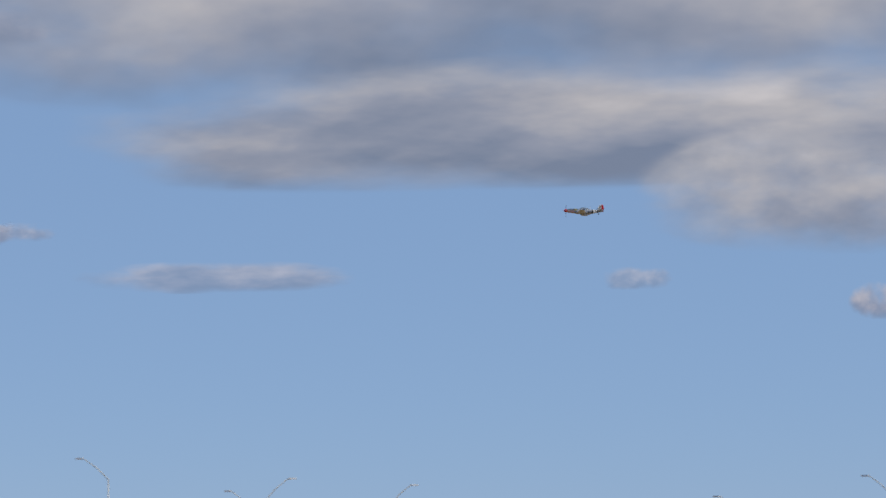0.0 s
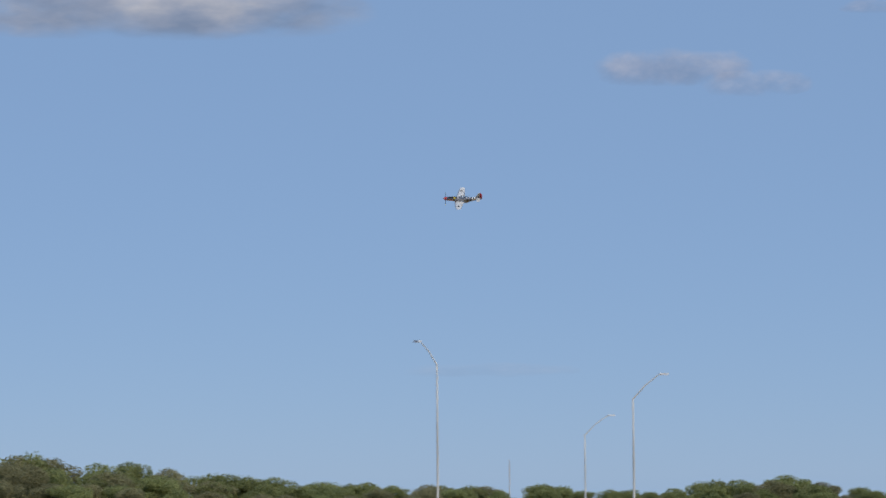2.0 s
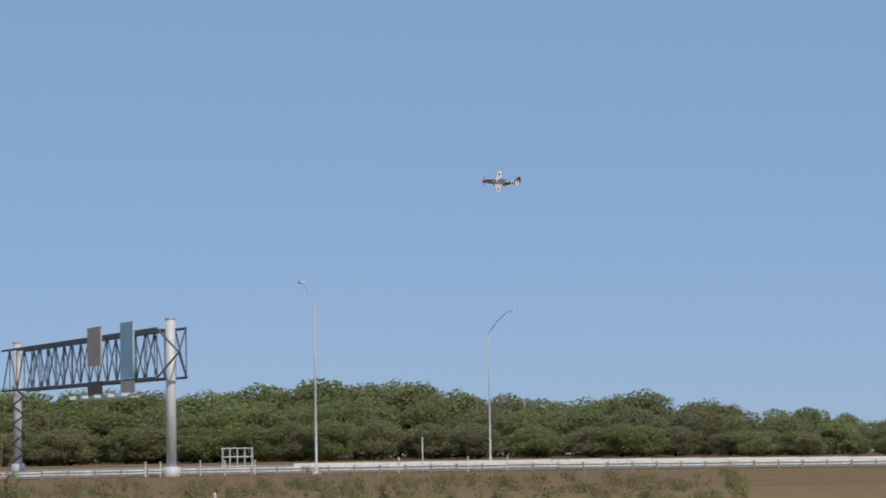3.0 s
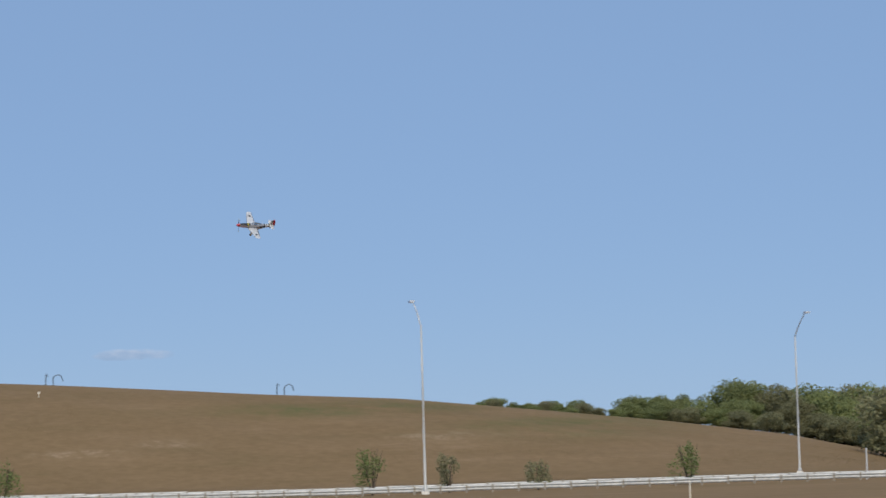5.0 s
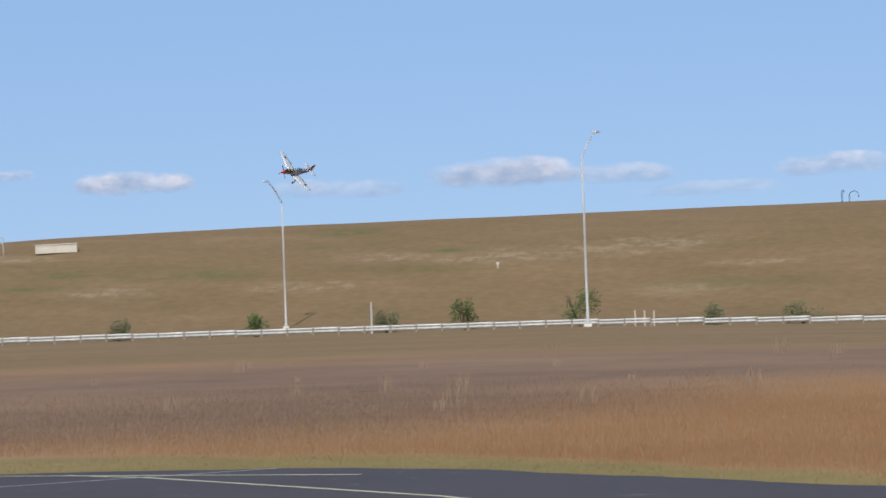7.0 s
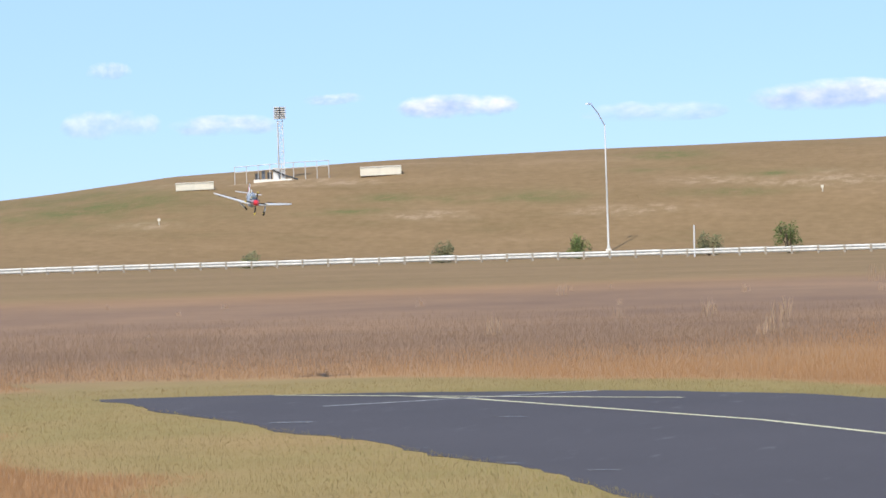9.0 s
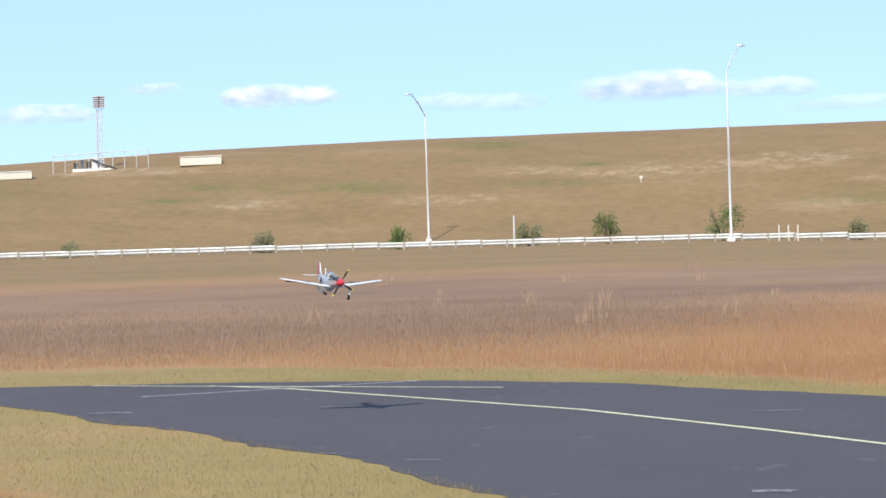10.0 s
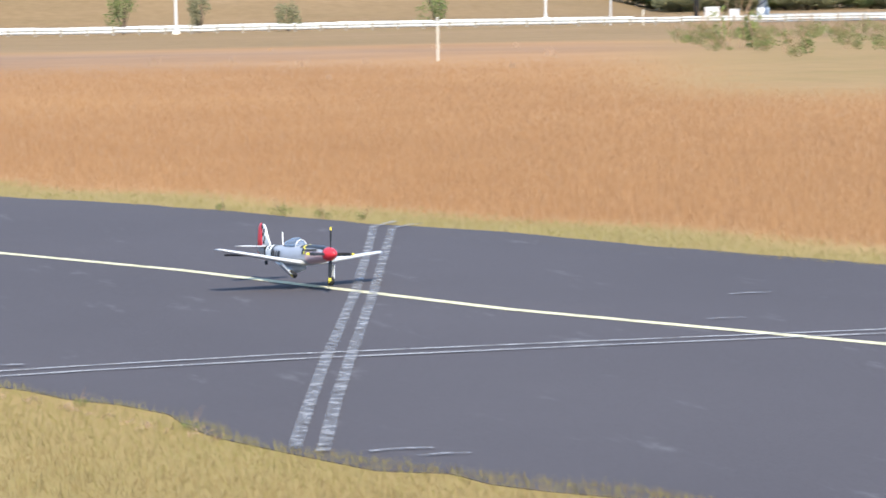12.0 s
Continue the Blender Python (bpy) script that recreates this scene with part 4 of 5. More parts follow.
# ---------------------------------------------------------------- clouds, far off
def cloud_material():
    m, nt, b = tree_of("cloud", 1, 0, 0)
    nodes, links = nt.nodes, nt.links
    nodes.remove(b)
    out = nodes["Material Output"]
    uv = nodes.new("ShaderNodeTexCoord")
    sep = nodes.new("ShaderNodeSeparateXYZ")
    links.new(uv.outputs["UV"], sep.inputs[0])
    info = nodes.new("ShaderNodeObjectInfo")
    comb = nodes.new("ShaderNodeCombineXYZ")
    mul = nodes.new("ShaderNodeMath")
    mul.operation, mul.inputs[1].default_value = "MULTIPLY", 90
    links.new(info.outputs["Random"], mul.inputs[0])
    links.new(mul.outputs[0], comb.inputs[2])
    tc = nodes.new("ShaderNodeVectorMath")
    tc.operation = "ADD"
    mp = nodes.new("ShaderNodeMapping")
    mp.inputs["Scale"].default_value = (3.6, 1.5, 1)
    links.new(uv.outputs["UV"], mp.inputs["Vector"])
    links.new(mp.outputs[0], tc.inputs[0])
    links.new(comb.outputs[0], tc.inputs[1])

    def noise_at(scale, detail):
        n = nodes.new("ShaderNodeTexNoise")
        n.inputs["Scale"].default_value, n.inputs["Detail"].default_value, n.inputs["Roughness"].default_value = scale, detail, 0.53
        links.new(tc.outputs[0], n.inputs["Vector"])
        return n.outputs["Fac"]

    def calc(op, a, c, d=None):
        n = nodes.new("ShaderNodeMath")
        n.operation = op
        for k, v in enumerate((a, c) if d is None else (a, c, d)):
            if hasattr(v, "node"):
                links.new(v, n.inputs[k])
            else:
                n.inputs[k].default_value = v
        return n.outputs[0]
    u = calc("MULTIPLY_ADD", sep.outputs[0], 2.0, -1.0)
    v = calc("MULTIPLY_ADD", sep.outputs[1], 2.0, -1.0)
    low = calc("MINIMUM", v, 0.0)
    r2 = calc("ADD", calc("POWER", calc("ABSOLUTE", u, 0.0), 3.4), calc("ADD", calc("MULTIPLY", v, v), calc("MULTIPLY", calc("MULTIPLY", low, low), 0.9)))
    soft = calc("SUBTRACT", 1.0, r2)
    n1, n2, n3 = noise_at(1.0, 5), noise_at(1.6, 4), noise_at(4.5, 4)
    dens = calc("ADD", soft, calc("MULTIPLY", calc("SUBTRACT", n1, 0.5), 2.1))
    dens = calc("MULTIPLY", dens, calc("MINIMUM", calc("MULTIPLY", calc("MAXIMUM", soft, 0.0), 4.0), 1.0))
    mr = nodes.new("ShaderNodeMapRange")
    mr.interpolation_type = "SMOOTHSTEP"
    mr.inputs[1].default_value, mr.inputs[2].default_value = 0.08, 1.0
    links.new(dens, mr.inputs[0])
    fac = calc("MULTIPLY", mr.outputs[0], info.outputs["Alpha"])
    # sunlit tops and shaded undersides are painted into the cloud's own glow
    shade = calc("ADD", calc("MULTIPLY", v, 0.42), calc("ADD", 0.44, calc("MULTIPLY", calc("SUBTRACT", n2, 0.5), 1.3)))
    shade = calc("ADD", shade, calc("MULTIPLY", calc("SUBTRACT", n3, 0.5), 0.4))
    col = ramp(nt, shade, [(0.15, (0.20, 0.25, 0.36)), (0.42, (0.30, 0.335, 0.43)), (0.72, (0.48, 0.48, 0.52)), (1.0, (0.66, 0.64, 0.66))])
    em = nodes.new("ShaderNodeEmission")
    links.new(mix(nt, 1.0, col, info.outputs["Color"], "MULTIPLY"), em.inputs[0])
    tr = nodes.new("ShaderNodeBsdfTransparent")
    ms = nodes.new("ShaderNodeMixShader")
    links.new(fac, ms.inputs[0])
    links.new(tr.outputs[0], ms.inputs[1])
    links.new(em.outputs[0], ms.inputs[2])
    links.new(ms.outputs[0], out.inputs[0])
    return m


CLOUD = cloud_material()
# bearing, angle up, half width, half height (degrees), density
CLOUDS = [(70.6, 11.3, 16.8, 3.7, 1.0), (70.9, 8.45, 12.6, 1.75, 1.0), (79, 7.0, 8.0, 1.9, 1.0), (62.9, 5.55, 3.1, 0.42, 0.6), (76.6, 4.8, 0.9, 0.5, 0.9), (71.5, 5.4, 0.8, 0.3, 0.5), (58.9, 6.5, 0.9, 0.26, 0.6),
          (52.0, 11.2, 2.2, 0.55, 0.8), (48.3, 8.15, 1.75, 0.52, 0.5), (50.0, 7.8, 1.2, 0.35, 0.3), (58.2, 6.45, 0.7, 0.3, 0.5), (57.4, 10.6, 2.4, 0.6, 0.35), (37.5, 9.35, 5.0, 0.85, 0.8), (52.8, 9.3, 1.2, 0.2, 0.3),
          (-6.0, 2.37, 1.4, 0.32, 0.6), (3.6, 2.0, 0.9, 0.16, 0.4), (-12.75, 2.45, 1.7, 0.42, 0.95), (-10.4, 2.36, 1.4, 0.28, 0.55), (-8.6, 2.0, 1.8, 0.22, 0.35),
          (-20.2, 2.48, 1.35, 0.34, 0.95), (-24.9, 2.24, 1.3, 0.28, 0.6), (-27.2, 2.3, 1.1, 0.4, 0.5), (-27.2, 3.4, 0.5, 0.24, 0.45), (-16.2, 2.25, 1.6, 0.28, 0.5), (-22.7, 2.72, 0.7, 0.16, 0.5), (44.5, 2.1, 2.0, 0.2, 0.12)]
for i, (az, el, wa, we, dens) in enumerate(CLOUDS):
    d = (4300, 3900, 3500)[i] if i < 3 else 4000
    me = bpy.data.meshes.new("cloud")
    w, h = d * math.tan(radians(wa)), d * math.tan(radians(we))
    me.from_pydata([(-w, 0, -h), (w, 0, -h), (w, 0, h), (-w, 0, h)], [], [(0, 1, 2, 3)])
    me.uv_layers.new(name="UVMap").data.foreach_set("uv", [0, 0, 1, 0, 1, 1, 0, 1])
    me.materials.append(CLOUD)
    ob = tagged(new("cloud", me), "soft grey-white cloud far off in the sky", "cloud", "clouds", kind="structure")
    ob.color = (1.0, 0.98, 0.97, dens) if wa > 4 else (1.03, 0.95, 0.94, dens * 0.85) if az > 20 else (1.40, 1.28, 1.21, dens * 0.66)
    x, y = polar(az, d * math.cos(radians(el)))
    ob.matrix_basis = pose(x, y, EYE + d * math.sin(radians(el)), el, 0, -az)
    ob.visible_shadow = False


# ---------------------------------------------------------------- the model aeroplane
# one silver in two tones: sun reflection painted into the wings', fuselage kept darker
SUNLIT_SILVER = plain("sunlit silver paint", (0.58, 0.58, 0.575), 0.4, 0.2, 0.10, 14, 0.5)
BODY_SILVER = plain("darker silver body paint", (0.36, 0.37, 0.395), 0.38, 0.25, 0.12, 14, 0.5)
RED = plain("red paint", (0.56, 0.025, 0.035), 0.3, 0, 0.08, 12, 0.5)
PINKISH = plain("faded red cowl paint", (0.54, 0.36, 0.35), 0.35, 0.15, 0.10, 12, 0.5)
BLACK = plain("black paint", (0.02, 0.02, 0.022), 0.4, 0, 0.3, 14, 0.4)
WHITE = plain("white paint", (0.78, 0.78, 0.76), 0.4, 0, 0.05, 14, 0.4)
YELLOW = plain("yellow paint", (0.72, 0.58, 0.06), 0.4, 0, 0.08, 14, 0.4)
RUBBER = plain("rubber", (0.025, 0.025, 0.027), 0.85, 0, 0.2, 30, 0.2)


def glass_material():
    m, nt, b = tree_of("canopy glass", 0.05, 0, 0.5)
    b.inputs["Base Color"].default_value = (0.42, 0.50, 0.60, 1)
    b.inputs["Transmission Weight"].default_value = 0.75
    b.inputs["IOR"].default_value = 1.2
    return m


# nose to tail: station, half width, centre height, half height
BODY = [(0.475, 0.052, 0.004, 0.055), (0.44, 0.062, 0.003, 0.068), (0.36, 0.070, 0.002, 0.080), (0.25, 0.076, 0.0, 0.088), (0.14, 0.080, -0.006, 0.096), (0.02, 0.080, -0.016, 0.108), (-0.08, 0.076, -0.022, 0.112),
        (-0.16, 0.070, -0.016, 0.102), (-0.24, 0.062, -0.004, 0.084), (-0.34, 0.051, 0.006, 0.066), (-0.44, 0.038, 0.014, 0.052), (-0.52, 0.024, 0.022, 0.042), (-0.575, 0.010, 0.030, 0.030)]


def body_at(y):
    """Half width, centre height and half height of the fuselage at a station."""
    ys = [b[0] for b in BODY][::-1]
    return [float(np.interp(y, ys, [b[k] for b in BODY][::-1])) * f for k, f in ((1, 0.84), (2, 1.0), (3, 0.74))]


def body_ring(y, grow=0.0, a0=0.0, a1=math.tau, n=20):
    w, zc, h = body_at(y)
    full = abs(a1 - a0 - math.tau) < 1e-6
    out = []
    for k in range(n):
        a = a0 + (a1 - a0) * k / (n if full else n - 1)
        c, s = math.cos(a), math.sin(a)
        out.append(((w + grow) * math.copysign(abs(c) ** 0.85, c), y, zc + (h + grow) * math.copysign(abs(s) ** 0.9, s)))
    return out


def skin_patch(name, y0, y1, a0, a1, mat, parent, grow=0.0025, label=""):
    """A painted area on the fuselage skin, just proud of it."""
    bm = bmesh.new()
    k = max(2, int(abs(y1 - y0) / 0.02) + 1)
    rows = [[bm.verts.new(p) for p in body_ring(y0 + (y1 - y0) * i / (k - 1), grow, a0, a1, 12 if a1 - a0 < 6 else 24)] for i in range(k)]
    for r, q in zip(rows, rows[1:]):
        for j in range(len(r) - 1):
            bm.faces.new((r[j], r[j + 1], q[j + 1], q[j]))
        if a1 - a0 > 6:
            bm.faces.new((r[-1], r[0], q[0], q[-1]))
    bmesh.ops.recalc_face_normals(bm, faces=bm.faces)
    return part(name, bm, mat, parent, label, True)


def aerofoil(chord, thick, n=9):
    pts = []
    for k in range(n):
        t = k / (n - 1)
        pts.append((0.5 - t, 5 * 0.6 * thick * (0.2969 * math.sqrt(t) - 0.126 * t - 0.3516 * t * t + 0.2843 * t ** 3 - 0.1036 * t ** 4) * 2))
    low = [(p, -z * 0.6) for p, z in pts[1:-1]][::-1]
    return [(p * chord, z * chord) for p, z in pts] + [(p * chord, z * chord) for p, z in low]


def surface(bm, stations, thick, upright=False):
    """A wing or tail panel: stations of (out, chord, centre along the body, height)."""
    rings = []
    for out, chord, yc, z in stations:
        rings.append([((z + t) if upright else out, yc + p, out if upright else z + t) for p, t in aerofoil(chord, thick)])
    loft(bm, rings)
    bmesh.ops.recalc_face_normals(bm, faces=bm.faces)


def star(bm, cx, cy, r, place):
    pts = [place(cx + math.sin(k * math.pi / 5) * r * (1 if k % 2 == 0 else 0.42), cy + math.cos(k * math.pi / 5) * r * (1 if k % 2 == 0 else 0.42)) for k in range(10)]
    c = bm.verts.new(place(cx, cy))
    vs = [bm.verts.new(p) for p in pts]
    for k in range(10):
        bm.faces.new((c, vs[k], vs[(k + 1) % 10]))


def aeroplane():
    th = tagged(new("model_aeroplane"), "silver radio-controlled fighter model with red spinner and striped tail", "model aeroplane")
    bm = bmesh.new()
    st = []
    for a, b in zip(BODY, BODY[1:]):
        st += [a[0] + (b[0] - a[0]) * k / 3 for k in range(3)]
    st.append(BODY[-1][0])
    loft(bm, [body_ring(y) for y in st])
    bmesh.ops.recalc_face_normals(bm, faces=bm.faces)
    body = part("fuselage", bm, BODY_SILVER, th, "darker silver fuselage", True)
    skin_patch("cowl_panel", 0.47, 0.25, math.pi * 0.92, math.pi * 2.08, PINKISH, body, label="faded red lower cowl")
    skin_patch("antiglare_panel", 0.47, 0.16, math.pi * 0.22, math.pi * 0.78, BLACK, body, 0.003, "black anti-glare panel")
    for k, (y0, y1) in enumerate(((0.255, 0.232), (0.232, 0.209))):
        for q in range(5):
            skin_patch("check", y0, y1, q * math.tau / 10, (q + 1) * math.tau / 10, (YELLOW, BLACK)[(q + k) % 2], body, 0.0042)
    for k in range(5):
        skin_patch("band", -0.255 - k * 0.034, -0.289 - k * 0.034, 0, math.tau, (BLACK, WHITE)[k % 2], body, 0.003, ("black band", "white band")[k % 2])
    for sgn, a in ((1, 0.0), (-1, math.pi)):
        skin_patch("code_patch", -0.13, -0.17, a - 0.42, a + 0.42, BLACK, body, 0.0035)
        skin_patch("code_patch", -0.185, -0.20, a - 0.42, a + 0.42, BLACK, body, 0.0035)
        skin_patch("code_patch", -0.225, -0.245, a - 0.42, a + 0.42, BLACK, body, 0.0035)
        bm = bmesh.new()
        w, zc, h = body_at(-0.32)
        star(bm, -0.325, zc, 0.05, lambda p, q: (sgn * (body_at(p)[0] + 0.006), p, q))
        part("star_emblem", bm, WHITE, body, "white star emblem")
    for k in range(6):
        for sgn in (-1, 1):
            bm = bmesh.new()
            y = 0.40 - k * 0.03
            w, zc, h = body_at(y)
            tube(bm, [(sgn * w * 0.95, y, zc + 0.03), (sgn * (w + 0.013), y - 0.012, zc + 0.028)], 0.006, 6)
            part("exhaust_stub", bm, BLACK, body)
    # air scoop
    bm = bmesh.new()
    loft(bm, [[(0.042 * math.cos(a), y, z + h * math.sin(a)) for a in [k / 14 * math.tau for k in range(14)]] for y, z, h in ((0.08, -0.098, 0.022), (0.0, -0.106, 0.030), (-0.1, -0.104, 0.028), (-0.2, -0.072, 0.018), (-0.24, -0.06, 0.008))])
    bmesh.ops.recalc_face_normals(bm, faces=bm.faces)
    part("air_scoop", bm, SUNLIT_SILVER, th, smooth=True)
    # canopy
    bm = bmesh.new()
    loft(bm, [[(w * math.cos(a), y, 0.046 + h * math.sin(a)) for a in [k / 12 * math.pi for k in range(13)]] for y, w, h in ((0.12, 0.03, 0.010), (0.075, 0.043, 0.052), (0.03, 0.047, 0.070), (-0.04, 0.045, 0.066), (-0.12, 0.034, 0.045), (-0.19, 0.016, 0.016))])
    bmesh.ops.recalc_face_normals(bm, faces=bm.faces)
    canopy = part("canopy", bm, glass_material(), th, "clear bubble canopy", True)
    bm = bmesh.new()
    tube(bm, [(0.045 * math.cos(a), 0.075, 0.046 + 0.054 * math.sin(a)) for a in [k / 10 * math.pi for k in range(11)]], 0.004, 6)
    part("canopy_frame", bm, SUNLIT_SILVER, canopy)
    bm = bmesh.new()
    tube(bm, [(0, -0.20, 0.06), (0, -0.21, 0.15)], 0.005, 6)
    part("aerial_mast", bm, WHITE, th)
    # wings
    for sgn, nm in ((1, "wing"), (-1, "wing")):
        bm = bmesh.new()
        surface(bm, [(sgn * o, c, y, z) for o, c, y, z in ((0.03, 0.30, 0.085, -0.066), (0.10, 0.285, 0.08, -0.060), (0.38, 0.215, 0.07, -0.019), (0.60, 0.155, 0.06, 0.013), (0.635, 0.12, 0.055, 0.019), (0.65, 0.06, 0.05, 0.022))], 0.13)
        wing = part(nm, bm, SUNLIT_SILVER, th, "", True)
        bm = bmesh.new()
        for zoff in (0.024, -0.016):
            star(bm, sgn * 0.46, 0.07, 0.05, lambda p, q: (p, q, -0.007 + zoff))
        part("star_emblem", bm, BLACK, wing, "dark star emblem")
        bm = bmesh.new()
        box(bm, sgn * 0.40 - 0.15, -0.024, -0.022, sgn * 0.40 + 0.15, -0.020, -0.010)
        part("aileron_gap", bm, BLACK, wing)
        # tailplane
        bm = bmesh.new()
        surface(bm, [(sgn * o, c, y, z) for o, c, y, z in ((0.0, 0.15, -0.475, 0.045), (0.19, 0.10, -0.487, 0.045), (0.225, 0.055, -0.49, 0.045))], 0.09)
        part("tailplane", bm, SUNLIT_SILVER, th, "", True)
    # fin and rudder
    bm = bmesh.new()
    surface(bm, [(0.04, 0.17, -0.445, 0), (0.12, 0.10, -0.475, 0), (0.185, 0.065, -0.495, 0), (0.207, 0.035, -0.505, 0)], 0.09, True)
    fin = part("fin", bm, WHITE, th, "white fin", True)
    for k in range(5):
        for j in range(2):
            if (k + j) % 2:
                bm = bmesh.new()
                z0 = 0.062 + k * 0.028
                yb = -0.452 - (z0 - 0.06) * 0.28 - j * 0.022
                box(bm, -0.0068, yb - 0.022, z0, 0.0068, yb, z0 + 0.028)
                part("check", bm, BLACK, fin)
    bm = bmesh.new()
    surface(bm, [(0.0, 0.075, -0.555, 0), (0.10, 0.075, -0.56, 0), (0.185, 0.06, -0.553, 0), (0.213, 0.03, -0.545, 0)], 0.10, True)
    part("rudder", bm, RED, th, "red rudder", True)
    # spinner
    bm = bmesh.new()
    prof = [(0.475, 0.050), (0.50, 0.049), (0.53, 0.041), (0.555, 0.028), (0.572, 0.013), (0.578, 0.003)]
    loft(bm, [[(r * math.cos(k / 18 * math.tau), y, 0.004 + r * math.sin(k / 18 * math.tau)) for k in range(18)] for y, r in prof])
    bmesh.ops.recalc_face_normals(bm, faces=bm.faces)
    part("spinner", bm, RED, th, "glossy red spinner", True)
    prop = new("propeller")
    prop.parent = th
    prop.matrix_basis = pose(0, 0.505, 0.004)
    for q in range(4):
        bm = bmesh.new()
        rot = Matrix.Rotation(q * math.pi / 2, 4, "Y")
        rings = []
        for rad, wd, tw in ((0.03, 0.018, 50), (0.08, 0.026, 38), (0.13, 0.026, 26), (0.165, 0.021, 20)):
            t = radians(tw)
            rings.append([rot @ Vector((u * wd * math.cos(t) - v * math.sin(t) * 0.004, u * wd * math.sin(t) + v * 0.004, rad)) for u, v in ((-0.5, 0), (0, 1), (0.5, 0), (0, -1))])
        loft(bm, rings)
        bmesh.ops.recalc_face_normals(bm, faces=bm.faces)
        part("blade", bm, BLACK, prop)
        bm = bmesh.new()
        rings = []
        for rad, wd, tw in ((0.165, 0.021, 20), (0.182, 0.018, 18), (0.19, 0.008, 18)):
            t = radians(tw)
            rings.append([rot @ Vector((u * wd * math.cos(t) - v * math.sin(t) * 0.004, u * wd * math.sin(t) + v * 0.004, rad)) for u, v in ((-0.5, 0), (0, 1), (0.5, 0), (0, -1))])
        loft(bm, rings)
        bmesh.ops.recalc_face_normals(bm, faces=bm.faces)
        part("blade_tip", bm, YELLOW, prop, "yellow blade tip")
    # main legs, hinged at the wing
    legs = []
    for sgn in (1, -1):
        leg = new("main_leg")
        leg.parent = th
        leg.matrix_basis = pose(sgn * 0.20, 0.15, -0.062)
        bm = bmesh.new()
        tube(bm, [(0, 0, 0.0), (0, 0, -0.10), (0, 0.004, -0.125)], [0.009, 0.008, 0.006], 8)
        part("strut", bm, WHITE, leg, "pale metal strut", True)
        bm = bmesh.new()
        box(bm, sgn * 0.012, -0.028, -0.108, sgn * 0.017, 0.028, -0.01)
        part("leg_door", bm, SUNLIT_SILVER, leg)
        bm = bmesh.new()
        tube(bm, [(x, 0.004, -0.125) for x in (-0.014, -0.010, 0.010, 0.014)], [0.024, 0.033, 0.033, 0.024], 18)
        part("wheel", bm, RUBBER, leg, "black rubber wheel", True)
        bm = bmesh.new()
        tube(bm, [(x, 0.004, -0.125) for x in (-0.0155, 0.0155)], 0.016, 12)
        part("hub", bm, YELLOW, leg, "yellow wheel hub", True)
        legs.append((leg, sgn))
    bm = bmesh.new()
    tube(bm, [(0, -0.42, -0.02), (0, -0.45, -0.065)], 0.005, 6)
    tube(bm, [(-0.006, -0.455, -0.07), (0.006, -0.455, -0.07)], 0.015, 12)
    part("tail_wheel", bm, RUBBER, th)
    return th, prop, legs


PLANE, PROP, LEGS = aeroplane()


# ---------------------------------------------------------------- grasses
def blades(name, x, y, h, w, mat, label, lean, seed, z=None):
    """Many grass blades as one object, each a bent sliver."""
    rng = np.random.default_rng(seed)
    n = len(x)
    z = height(x, y) if z is None else z
    a = rng.uniform(0, math.tau, n)
    b = rng.uniform(0, math.tau, n)
    k = rng.uniform(0.2, 1, n) * lean * h
    ux, uy = np.cos(a) * w / 2, np.sin(a) * w / 2
    v = np.empty((n, 3, 3), np.float32)
    v[:, 0] = np.stack([x - ux, y - uy, z - 0.02], -1)
    v[:, 1] = np.stack([x + ux, y + uy, z - 0.02], -1)
    v[:, 2] = np.stack([x + np.cos(b) * k, y + np.sin(b) * k, z + h], -1)
    me = bpy.data.meshes.new(name)
    me.vertices.add(n * 3)
    me.vertices.foreach_set("co", v.reshape(-1))
    me.loops.add(n * 3)
    me.loops.foreach_set("vertex_index", np.arange(n * 3, dtype=np.int32))
    me.polygons.add(n)
    me.polygons.foreach_set("loop_start", np.arange(n, dtype=np.int32) * 3)
    me.polygons.foreach_set("loop_total", np.full(n, 3, np.int32))
    me.update()
    me.materials.append(mat)
    return tagged(new(name, me), label, "grass", kind="stuff")


def scatter(n, az0, az1, r0, r1, seed):
    rng = np.random.default_rng(seed)
    az = np.radians(rng.uniform(az0, az1, n))
    r = r0 * (r1 / r0) ** rng.uniform(0, 1, n)
    return r * np.sin(az), r * np.cos(az), r, rng


TALL = leafy("tall orange-brown grass", [(0.0, (0.29, 0.148, 0.064)), (0.5, (0.34, 0.182, 0.083)), (1.0, (0.395, 0.224, 0.104))], meadow=True)
DULL = leafy("dull purple-brown grass", [(0.0, (0.19, 0.120, 0.080)), (0.5, (0.25, 0.158, 0.099)), (1.0, (0.31, 0.198, 0.120))], meadow=True)
LAWN = leafy("dry lawn grass", [(0.0, (0.195, 0.140, 0.050)), (0.5, (0.275, 0.193, 0.078)), (1.0, (0.385, 0.262, 0.128))], meadow=True)
GREENER = leafy("green verge grass", [(0.0, (0.185, 0.158, 0.048)), (0.5, (0.235, 0.195, 0.066)), (1.0, (0.290, 0.243, 0.095))], meadow=True)

